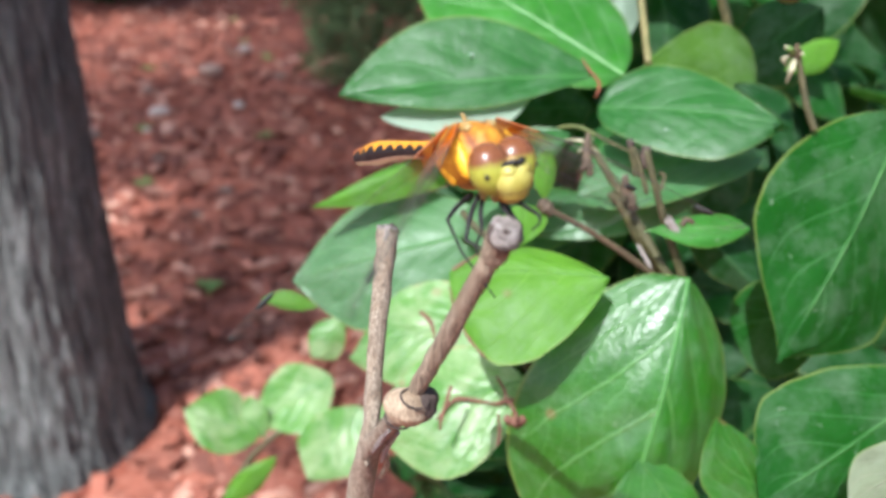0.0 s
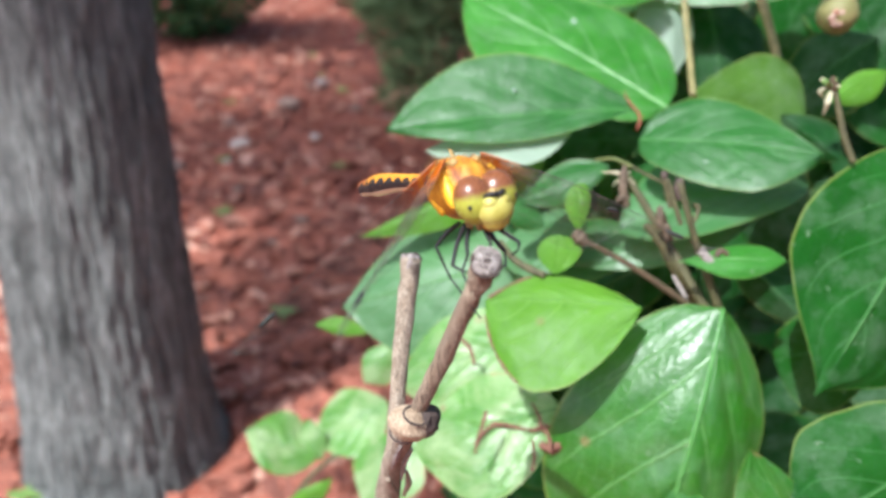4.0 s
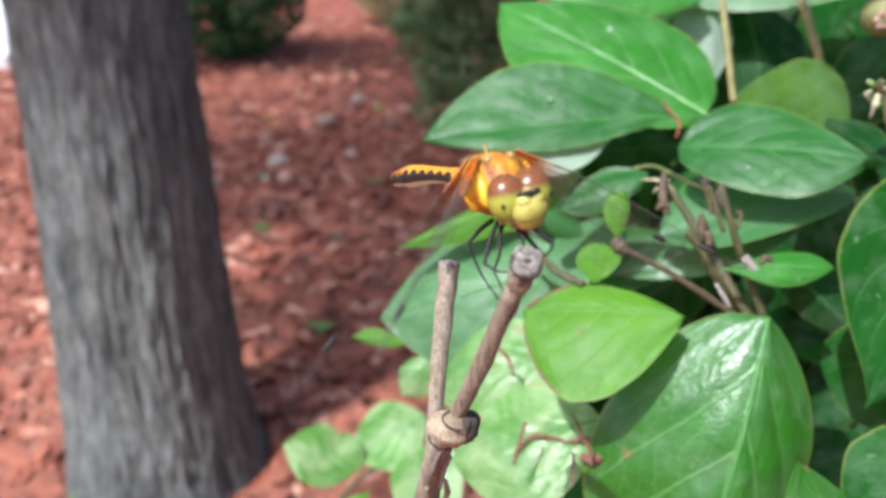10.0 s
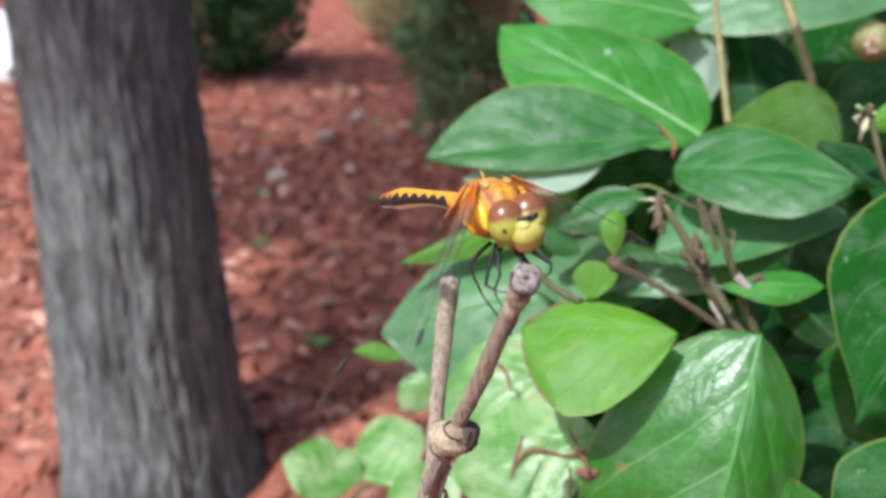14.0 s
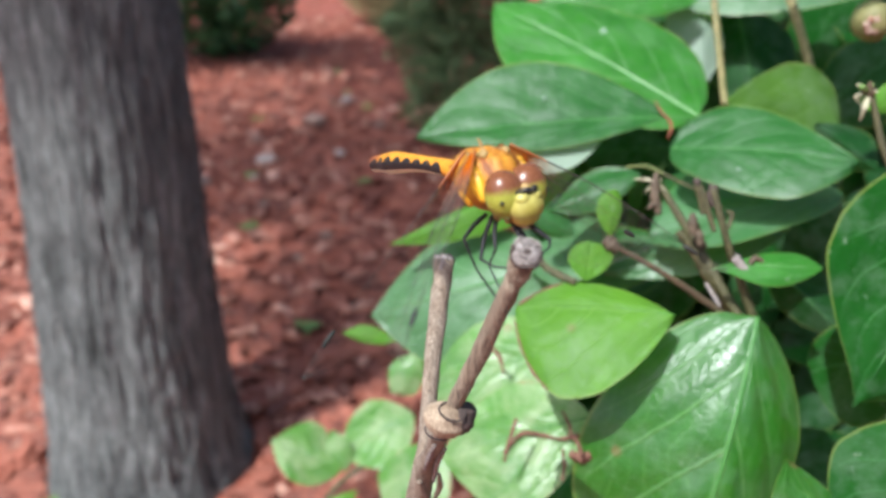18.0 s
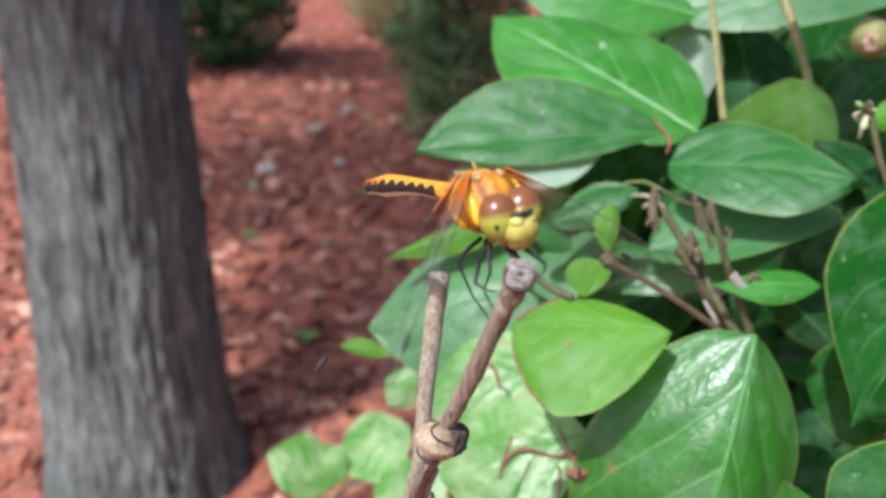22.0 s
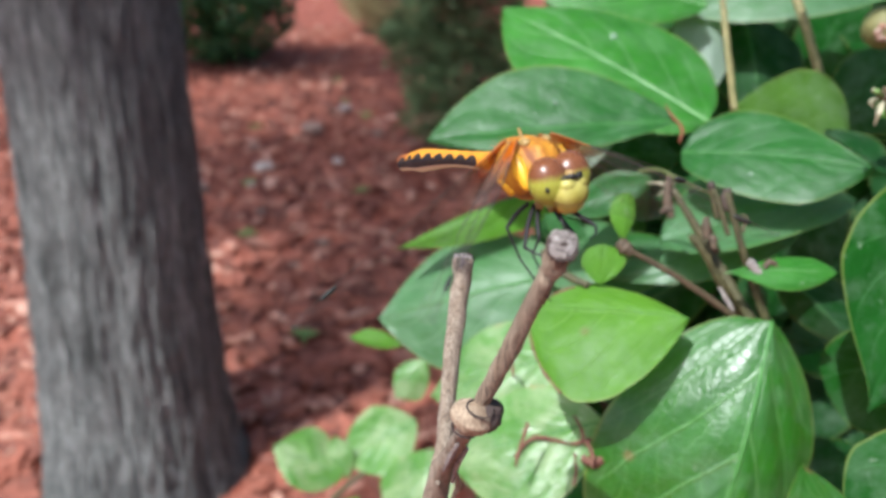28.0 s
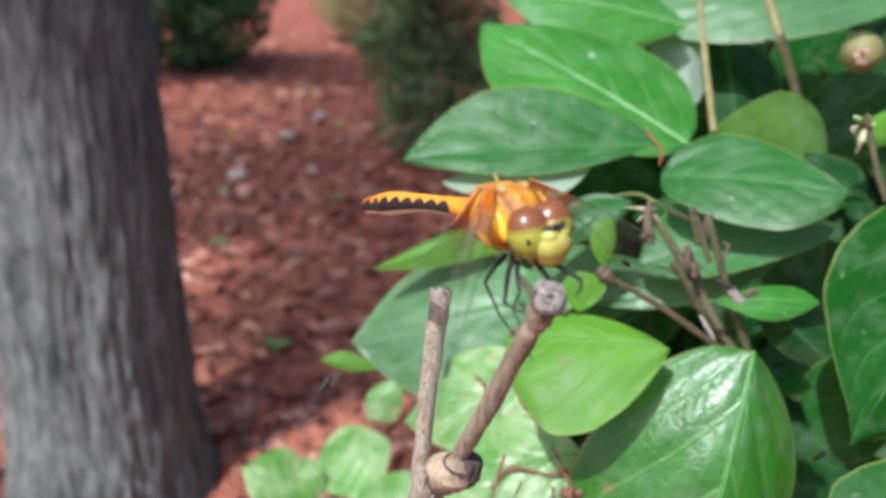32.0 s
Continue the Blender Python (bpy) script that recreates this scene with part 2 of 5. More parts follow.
BARK = bark_like("bark", (0.066, 0.074, 0.067), (0.41, 0.43, 0.40), (0.026, 0.029, 0.026), (1, 1, 0.10), 75, 0.012, 0.95, 0.32)


def mulch_material(name, dark, mid, pale):
    g = Graph(name, 0.85)
    isle = g.node("ShaderNodeNewGeometry").outputs["Random Per Island"]
    c = g.coords()
    tone = g.mix(g.ramp(isle, 0.0, 0.75), dark, mid)
    tone = g.mix(g.ramp(isle, 0.84, 1.0), tone, pale)
    fibre = g.noise(90, 5, 0.7, c)
    g.colour(g.mix(g.math("MULTIPLY", g.ramp(fibre, 0.35, 0.7), 0.22), tone, pale))
    g.bump(fibre, 0.7, 0.004)
    return g.mat


MULCH = mulch_material("mulch", (0.125, 0.030, 0.018), (0.345, 0.100, 0.056), (0.64, 0.39, 0.28))


def plain(name, low, high, scale, rough=0.6, bump=0.0, depth=0.001):
    g = Graph(name, rough)
    n = g.noise(scale, 5, 0.65, g.coords())
    g.colour(g.mix(g.ramp(n, 0.3, 0.7), low, high))
    if bump:
        g.bump(n, bump, depth)
    return g.mat


SOIL = plain("mulch_bed", (0.165, 0.041, 0.024), (0.33, 0.096, 0.055), 22, 0.95, 0.8, 0.015)
STONE = plain("stone", (0.38, 0.32, 0.27), (0.60, 0.53, 0.46), 60, 0.8, 0.4, 0.003)
STONE_DULL = plain("stone_dull", (0.20, 0.13, 0.10), (0.33, 0.23, 0.18), 60, 0.85, 0.4, 0.003)
CONCRETE = plain("concrete", (0.62, 0.62, 0.60), (0.76, 0.76, 0.74), 9, 0.9, 0.2, 0.004)
CONIFER = plain("conifer", (0.075, 0.135, 0.045), (0.16, 0.24, 0.09), 30, 0.75)
BOXWOOD = plain("boxwood", (0.020, 0.075, 0.016), (0.05, 0.145, 0.032), 30, 0.55)
DRY_GRASS = plain("dry_grass", (0.27, 0.25, 0.10), (0.44, 0.40, 0.20), 30, 0.8)
WEED = plain("weed", (0.10, 0.20, 0.04), (0.20, 0.30, 0.07), 40, 0.6)
BERRY = plain("berry", (0.13, 0.15, 0.045), (0.26, 0.22, 0.08), 320, 0.6)
BERRY_RED = plain("berry_red", (0.30, 0.10, 0.04), (0.46, 0.38, 0.31), 700, 0.7)
BUD_PINK = plain("bud_pink", (0.050, 0.036, 0.018), (0.150, 0.105, 0.065), 900, 0.7, 0.4, 0.0003)
RED_BUD = plain("red_bud", (0.17, 0.045, 0.02), (0.27, 0.09, 0.035), 400, 0.6)
STALK = plain("stalk", (0.075, 0.11, 0.022), (0.16, 0.18, 0.05), 500, 0.6, 0.4, 0.0002)
STRAW = plain("straw", (0.13, 0.13, 0.04), (0.30, 0.25, 0.10), 500, 0.6, 0.4, 0.0002)
PETAL = plain("petal", (0.34, 0.32, 0.18), (0.56, 0.53, 0.36), 700, 0.7, 0.4, 0.0002)
CHALK = plain("chalk", (0.10, 0.22, 0.10), (0.34, 0.42, 0.32), 1400, 0.9)
DRY_EDGE = plain("dry_edge", (0.10, 0.042, 0.026), (0.25, 0.12, 0.075), 1500, 0.85, 0.6, 0.0002)


# ---- mesh helpers ----
def finish(bm, name, material, parent=None, smooth=True):
    mesh = bpy.data.meshes.new(name)
    bm.to_mesh(mesh)
    bm.free()
    for p in mesh.polygons:
        p.use_smooth = smooth
    mesh.materials.append(material)
    ob = new(name, mesh)
    ob.parent = parent
    return ob


def part(name, bm, material, parent, label="", smooth=True):
    ob = finish(bm, name, material, parent, smooth)
    return tagged(ob, label) if label else ob


def tube(bm, points, radii, sides=10, wobble=0.0, cap=True):
    """A tapered tube along a smooth line through the points."""
    pts, rad = [Vector(p) for p in points], list(radii)
    line, widths, n = [], [], 6
    for i in range(len(pts) - 1):
        p0, p1, p2, p3 = pts[max(i - 1, 0)], pts[i], pts[i + 1], pts[min(i + 2, len(pts) - 1)]
        for k in range(n):
            t = k / n
            line.append(0.5 * (2 * p1 + (p2 - p0) * t + (2 * p0 - 5 * p1 + 4 * p2 - p3) * t * t + (3 * p1 - p0 - 3 * p2 + p3) * t ** 3))
            widths.append(rad[i] + (rad[i + 1] - rad[i]) * t)
    line.append(pts[-1]), widths.append(rad[-1])
    rings, side = [], None
    for i, p in enumerate(line):
        way = (line[min(i + 1, len(line) - 1)] - line[max(i - 1, 0)]).normalized()
        side = way.orthogonal().normalized() if side is None else (side - way * side.dot(way)).normalized()
        other = way.cross(side)
        ring = []
        for k in range(sides):
            a = 2 * math.pi * k / sides
            r = widths[i] * (1 + wobble * noise.noise(Vector((math.cos(a) * 1.7, math.sin(a) * 1.7, i * 0.35 + p.x * 900))))
            ring.append(bm.verts.new(p + (side * math.cos(a) + other * math.sin(a)) * r))
        rings.append(ring)
    for a, b in zip(rings, rings[1:]):
        for k in range(sides):
            bm.faces.new((a[k], a[(k + 1) % sides], b[(k + 1) % sides], b[k]))
    if cap:
        bm.faces.new(rings[0][::-1]), bm.faces.new(rings[-1])
    return bm


def ball(bm, centre, radii, turn=None, seg=16, rings=10, rough=0.0):
    m = Matrix.Translation(centre) @ (turn.to_4x4() if turn else Matrix()) @ Matrix.Diagonal((*radii, 1))
    made = bmesh.ops.create_uvsphere(bm, u_segments=seg, v_segments=rings, radius=1.0, matrix=m)
    if rough:
        c = Vector(centre)
        for v in made["verts"]:
            v.co = c + (v.co - c) * (1 + rough * noise.noise((v.co - c) / max(radii) * 1.6 + c * 31))
    return bm


# ---- ground ----
def ground():
    bm = bmesh.new()
    xs = [-400, -60, -15, -6] + [-3.2 + 0.1 * i for i in range(58)] + [6, 15, 60, 400]
    ys = [-400, -60, -10, -2] + [0.1 * i for i in range(70)] + [9, 12, 20, 60, 400]
    grid = [[bm.verts.new((x, y, 0.018 * noise.noise(Vector((x * 1.7, y * 1.7, 0))) if abs(x) < 3 and 0 < y < 7 else 0.0)) for x in xs] for y in ys]
    for a, b in zip(grid, grid[1:]):
        for i in range(len(xs) - 1):
            bm.faces.new((a[i], a[i + 1], b[i + 1], b[i]))
    tagged(finish(bm, "ground", SOIL), "bed of red dyed bark mulch under trees", "ground", kind="structure")


def chips():
    """Loose shreds of red mulch, thick near the trunk and thinner far off."""
    rnd = random.Random(4)
    verts, faces = [], []
    for n in range(27000):
        y = 0.55 + 6.3 * rnd.random() ** 1.5
        x = rnd.uniform(-0.75 * y - 0.35, 0.22 * y + 0.3)
        if n >= 15000:
            x, y = rnd.gauss(-1.0, 2.3), rnd.gauss(2.6, 2.6)
        if (x + 0.53) ** 2 + (y - 1.1) ** 2 < 0.19 ** 2:
            continue
        long = rnd.choice((1, 1, 1, 1.6)) * rnd.uniform(0.012, 0.034)
        wide, thick = long * rnd.uniform(0.22, 0.6), rnd.uniform(0.002, 0.006)
        m = pose(x, y, 0.012 + 0.012 * rnd.random(), rnd.gauss(0, 9), rnd.gauss(0, 9), rnd.uniform(0, 360))
        k = len(verts)
        for a, b, c in ((-1, -1, -1), (1, -0.7, -1), (1.1, 0.6, -1), (-0.9, 1, -1), (-1, -0.8, 1), (0.9, -0.6, 1), (1, 0.5, 1), (-0.8, 0.9, 1)):
            verts.append(m @ Vector((a * long * rnd.uniform(0.8, 1.1), b * wide * rnd.uniform(0.7, 1.1), c * thick)))
        faces += [(k, k + 3, k + 2, k + 1), (k + 4, k + 5, k + 6, k + 7), (k, k + 1, k + 5, k + 4), (k + 1, k + 2, k + 6, k + 5), (k + 2, k + 3, k + 7, k + 6), (k + 3, k, k + 4, k + 7)]
    mesh = bpy.data.meshes.new("mulch_chips")
    mesh.from_pydata(verts, [], faces)
    mesh.materials.append(MULCH)
    tagged(new("mulch_chips", mesh), "loose shredded red bark mulch chips", "mulch", kind="stuff")


def pavement():
    """A pale concrete path beyond the bed, with a rounded kerb edge."""
    bm = bmesh.new()
    bmesh.ops.create_cube(bm, size=1.0, matrix=Matrix.Translation((-7.7, 6.4, 0.02)) @ Matrix.Diagonal((9.8, 3.2, 0.16, 1)))
    bmesh.ops.bevel(bm, geom=[e for e in bm.edges], offset=0.02, segments=3, affect="EDGES", profile=0.5)
    tagged(finish(bm, "pavement", CONCRETE, smooth=False), "pale sunlit concrete path beyond the mulch", "pavement", kind="structure")


def stones():
    rnd = random.Random(9)
    for x, y, size, mat, text in ((-0.694, 2.795, 0.042, STONE, "pale grey stone lying on red mulch"), (-0.587, 3.341, 0.055, STONE_DULL, "dull brown stone lying on red mulch"),
                                  (-0.49, 3.75, 0.035, STONE, "small pale stone lying on red mulch"), (-0.86, 2.55, 0.035, STONE_DULL, "dull brown stone lying on red mulch"),
                                  (-0.36, 2.1, 0.022, STONE_DULL, "dull brown stone lying on red mulch"),
                                  (-0.80, 3.1, 0.024, STONE_DULL, "dull brown stone lying on red mulch"), (-0.42, 2.9, 0.024, STONE, "small pale stone lying on red mulch"),
                                  (-0.60, 2.35, 0.020, STONE_DULL, "dull brown stone lying on red mulch"), (-0.30, 3.3, 0.030, STONE_DULL, "dull brown stone lying on red mulch"),
                                  (-0.70, 2.62, 0.018, STONE, "small pale stone lying on red mulch"), (-0.42, 1.95, 0.014, STONE_DULL, "dull brown stone lying on red mulch"),
                                  (-0.75, 1.18, 0.012, STONE, "small pale stone lying on red mulch")):
        bm = ball(bmesh.new(), (0, 0, 0), (size, size * 0.75, size * 0.5), rough=0.35)
        ob = tagged(finish(bm, "stone", mat), text, "stone", group="stones on the mulch")
        ob.location, ob.rotation_euler = (x, y, size * 0.4 + 0.02), (0, 0, rnd.uniform(0, 6))


def weeds():
    rnd = random.Random(12)
    for x, y in ((-0.60, 2.15), (-0.72, 2.62), (-0.30, 2.55), (-0.78, 1.42), (-0.33, 1.55), (-0.641, 0.966), (-0.52, 3.9), (-0.38, 3.6), (-0.62, 4.4), (-0.2, 4.1), (-0.86, 3.4)):
        weed = tagged(new("weed"), "small green weed seedling in the red mulch", "weed", group="weeds in the mulch")
        weed.location = (x, y, 0.015)
        bm = bmesh.new()
        tube(bm, [(0, 0, -0.02), (0, 0, 0.012), (0.003, 0, 0.025)], [0.002, 0.002, 0.001], 5)
        part("stem", bm, WEED, weed)
        for k in range(7):
            a, r = rnd.uniform(0, 6.28), rnd.uniform(0.02, 0.045)
            bm = bmesh.new()
            side, way = Vector((-math.sin(a), math.cos(a), 0)), Vector((math.cos(a), math.sin(a), 0.35))
            v = [bm.verts.new(way * (r * s) + side * (r * 0.28 * w) + Vector((0, 0, 0.02 - 0.01 * s))) for s, w in ((0, 0), (0.5, 1), (1, 0), (0.5, -1))]
            bm.faces.new(v)
            part("leaf", bm, WEED, weed)


# ---- the tree ----
def tree():
    base = tagged(new("tree"), "tree with rough grey-brown furrowed bark standing in red mulch", "tree")
    base.location = (-0.545, 1.12, 0)
    bm = bmesh.new()
    rings, n = [], 240
    heights = [-0.15 + 0.012 * i for i in range(124)] + [1.35 + 0.15 * i for i in range(20)]
    for z in heights:
        ring = []
        for k in range(n):
            a = 2 * math.pi * k / n
            flare = 0.014 * math.exp(-max(z, 0) / 0.05) * (1 + 0.6 * math.sin(3 * a + 0.8))
            r = 0.106 + 0.063 * math.exp(-max(z, 0) / 0.6) + flare
            ridge = noise.noise(Vector((math.cos(a) * 4.2, math.sin(a) * 4.2, z * 1.5))) * 0.006
            furrow = abs(noise.noise(Vector((math.cos(a) * 11, math.sin(a) * 11, z * 8 + 4)))) * 0.008
            fine = noise.noise(Vector((math.cos(a) * 28, math.sin(a) * 28, z * 24))) * 0.005
            r += ridge - furrow + fine
            ring.append(bm.verts.new((r * math.cos(a) + 0.050 * z, r * math.sin(a), z)))
        rings.append(ring)
    for a, b in zip(rings, rings[1:]):
        for k in range(n):
            bm.faces.new((a[k], a[(k + 1) % n], b[(k + 1) % n], b[k]))
    part("trunk", bm, BARK, base)
    rnd = random.Random(21)
    # limbs out of view, added to carry the shading leaf clumps
    for k in range(9):
        z = 2.5 + 0.2 * k
        way = (Vector(((0, 0.3, 4.6), (-1.2, 1.6, 4.6), (-2.7, -2.8, 7.5), (-2.6, -0.9, 7.6), (1.2, 1.4, 4.4), (-3.4, 0.4, 7.6), (-2.6, -2.0, 7.5), (-3.3, -1.5, 7.5), (-2.32, -3.6, 7.5))[k]) - Vector((0, 0, z))) / 2.3
        bm = bmesh.new()
        tube(bm, [(0, 0, z - 0.1), way * 0.6 + Vector((0, 0, z)), way * 1.5 + Vector((0, 0, z + 0.1)), way * 2.3 + Vector((0, 0, z))], [0.06, 0.045, 0.03, 0.012], 8, 0.15)
        part("unseen_limb", bm, BARK, base)
    verts, faces = [], []
    # unseen clumps, added towards the sun to shade the mulch and trunk
    shade_clumps = [((0, 0, 4.6), (1.3, 1.3, 1.1), 1800), ((-1.2, 1.6, 4.6), (0.9, 0.8, 0.6), 900), ((1.2, 1.4, 4.4), (0.9, 0.9, 0.7), 700),
              ((-2.58, -2.86, 7.5), (0.45, 0.5, 0.4), 1350), ((-2.80, -2.0, 7.5), (0.85, 0.65, 0.4), 2400), ((-2.56, -0.9, 7.6), (0.6, 0.85, 0.4), 1000), ((-3.5, 0.4, 7.6), (1.2, 0.75, 0.4), 3000), ((-3.3, -1.5, 7.5), (0.7, 1.1, 0.4), 900), ((-2.32, -3.6, 7.5), (0.3, 0.35, 0.3), 420)]
    for c, r, d in ((c, r, Vector((rnd.gauss(0, 1), rnd.gauss(0, 1), rnd.gauss(0, 1)))) for c, r, count in shade_clumps for n in range(count)):
        p = Vector(c) + Vector(a * b for a, b in zip(r, d.normalized() * rnd.random() ** 0.4))
        if noise.noise(p * 2.3) < (-0.12 if c[2] < 7 else -0.9):
            continue
        m = pose(*p, rnd.uniform(-60, 60), rnd.uniform(-60, 60), rnd.uniform(0, 360))
        s, k = rnd.uniform(0.05, 0.10) * (1.0 if c[2] < 7 else 0.6), len(verts)
        verts += [m @ Vector(q) for q in ((0, -s, 0), (s * 0.5, 0, 0.01), (0, s, 0), (-s * 0.5, 0, 0.01))]
        faces.append((k, k + 1, k + 2, k + 3))
    mesh = bpy.data.meshes.new("shade_crown")
    mesh.from_pydata(verts, [], faces)
    mesh.materials.append(BOXWOOD)
    new("shade_crown", mesh).parent = base


# ---- shrubs behind ----
def far_shrub(name, place, size, count, material, leaf_size, text, category, needle=False, seed=1, taper=0.0):
    rnd = random.Random(seed)
    shrub = tagged(new(name), text, category)
    shrub.location = place
    for k in range(7):
        a = k * 0.9 + rnd.random()
        way = Vector((math.cos(a) * size[0] * 0.5, math.sin(a) * size[1] * 0.5, size[2] * rnd.uniform(0.6, 0.95)))
        bm = bmesh.new()
        tube(bm, [(0, 0, -0.05), way * 0.35 + Vector((0, 0, 0.05)), way], [0.014, 0.010, 0.004], 6, 0.1)
        part("branch", bm, TWIG_BROWN, shrub)
    verts, faces = [], []
    for n in range(count):
        d = Vector((rnd.gauss(0, 1), rnd.gauss(0, 1), rnd.gauss(0, 1))).normalized() * rnd.random() ** 0.4
        p = Vector((d.x * size[0], d.y * size[1], size[2] * (0.52 + 0.5 * d.z)))
        p.x, p.y = p.x * (1 - taper * p.z / size[2]), p.y * (1 - taper * p.z / size[2])
        p *= 1 + 0.25 * noise.noise(p * 4 + Vector((seed, 0, 0)))
        if noise.noise(p * 5 + Vector((0, seed, 0))) < -0.18:
            continue
        m = pose(*p, rnd.uniform(-80, 80), rnd.uniform(-80, 80), rnd.uniform(0, 360))
        s, w, k = leaf_size * rnd.uniform(0.6, 1.3), 0.10 if needle else 0.5, len(verts)
        verts += [m @ Vector(q) for q in ((0, -s, 0), (s * w, 0, s * 0.1), (0, s, 0), (-s * w, 0, s * 0.1))]
        faces.append((k, k + 1, k + 2, k + 3))
    mesh = bpy.data.meshes.new("foliage")
    mesh.from_pydata(verts, [], faces)
    mesh.materials.append(material)
    new("foliage", mesh).parent = shrub


# ---- the leafy shrub in front ----
shrub = tagged(new("hedge_shrub"), "glossy green broad-leaved shrub with clipped woody twigs", "shrub")
shrub.location = (0.30, 0.32, 0)
SHIFT = Vector(shrub.location)


def leaf(base, tip, one, two, material, arch=0.05, rib=1, blunt=0.72, sharp=0.95, puff=0.35, fold=0.0, scorch=0.0, rows=56, across=15):
    """A blade from base to tip, through its two widest edge points; blunt and sharp shape its two ends. It folds along the midrib and puffs up
    between the side veins; past scorch its margin is dry and brown."""
    base, tip, one, two = (Vector(p) - SHIFT for p in (base, tip, one, two))
    axis = tip - base
    size = axis.length
    up = axis.cross(one - two).normalized()
    if up.dot(Vector((0, -0.4, 0.9))) < 0:
        up = -up

    def middle(s):
        return base + axis * s + up * (size * arch * 4 * s * (1 - s))

    halves = []
    for edge in (one, two):
        at = min(max((edge - base).dot(axis) / size ** 2, 0.2), 0.8)
        halves.append((at, edge - middle(at)))
    shift = Vector((base.x * 50, base.y * 50, base.z * 50))
    bm = bmesh.new()
    uv = bm.loops.layers.uv.new("UVMap")
    grid, where = [], {}
    for i in range(rows + 1):
        s = i / rows
        row = []
        for j in range(-across, across + 1):
            at, side = halves[0] if j < 0 else halves[1]
            wide = math.sin(math.pi / 2 * s / at) ** (blunt[j > 0] if isinstance(blunt, tuple) else blunt) if s < at else max(math.cos(math.pi / 2 * (s - at) / (1 - at)), 0) ** (sharp[j > 0] if isinstance(sharp, tuple) else sharp)
            u = abs(j) / across
            p = middle(s) + side * (wide * u * (1 + 0.025 * noise.noise(shift + Vector((s * 9, j / across * 4, 0)))))
            vein = (s - RISE * u ** 1.15) * VEINS + (0.0 if j < 0 else 0.3)
            quilt = (math.sin(math.pi * ((vein + 0.5) % 1.0)) ** 0.7 - 0.5) * 0.016 * puff * u ** 0.5 * (1 - u) * 2.6 * wide
            groove = -0.012 * min(puff * 2, 1) * math.exp(-(u / 0.10) ** 2) * wide
            wave = min(0.055, 0.0016 / size) * noise.noise(shift + Vector((s * 2.2, u * 1.4 + (7 if j < 0 else 0), 3))) * u
            dent = 0.0022 * noise.noise(shift * 3 + Vector((s * 13, u * 6 * (1 if j < 0 else -1), 1)))
            curl = -min(0.035, 0.0010 / size) * u * u * wide
            p += up * (size * (quilt + groove + wave + dent + curl + fold * u * wide))
            v = bm.verts.new(p)
            where[v] = (s, 0.5 + 0.5 * j / across)
            row.append(v)
        grid.append(row)
    for a, b in zip(grid, grid[1:]):
        for j in range(2 * across):
            face = bm.faces.new((a[j], a[j + 1], b[j + 1], b[j]))
            for loop in face.loops:
                loop[uv].uv = where[loop.vert]
    margins = [[row[k].co.copy() for row in grid[int(rows * scorch)::3]] for k in (0, -1)]
    bmesh.ops.remove_doubles(bm, verts=bm.verts[:], dist=1e-6)
    blade = part("leaf", bm, material, shrub)
    for line in margins if scorch else ():
        thick = [0.00014 + 0.00045 * abs(noise.noise(p * 400)) + 0.0001 * k / len(line) for k, p in enumerate(line)]
        part("dry_edge", tube(bmesh.new(), line, thick, 6, 0.5), DRY_EDGE, blade, "dry brown margin")
    if rib:
        bm = bmesh.new()
        spots = [middle(s) - up * (size * (0.002 + 0.012 * min(puff * 2, 1) * math.sin(math.pi * s))) for s in (0, 0.25, 0.5, 0.75, 0.97)]
        tube(bm, spots, [size * rib * f for f in (0.0060, 0.0048, 0.0036, 0.0024, 0.001)], 6)
        part("midrib", bm, RIB_PALE if material is LEAF_MID else RIB, blade)
    return blade


RIB_PALE = plain("midrib_pale", (0.17, 0.36, 0.12), (0.28, 0.46, 0.21), 300, 0.45)
RIB = plain("midrib", (0.045, 0.18, 0.022), (0.08, 0.23, 0.045), 300, 0.55)


def stem(points, radii, material, name="branch"):
    bm = bmesh.new()
    tube(bm, [Vector(p) - SHIFT for p in points], radii, 14, 0.8 if material is DRY_EDGE else 0.26)
    return part(name, bm, material, shrub)


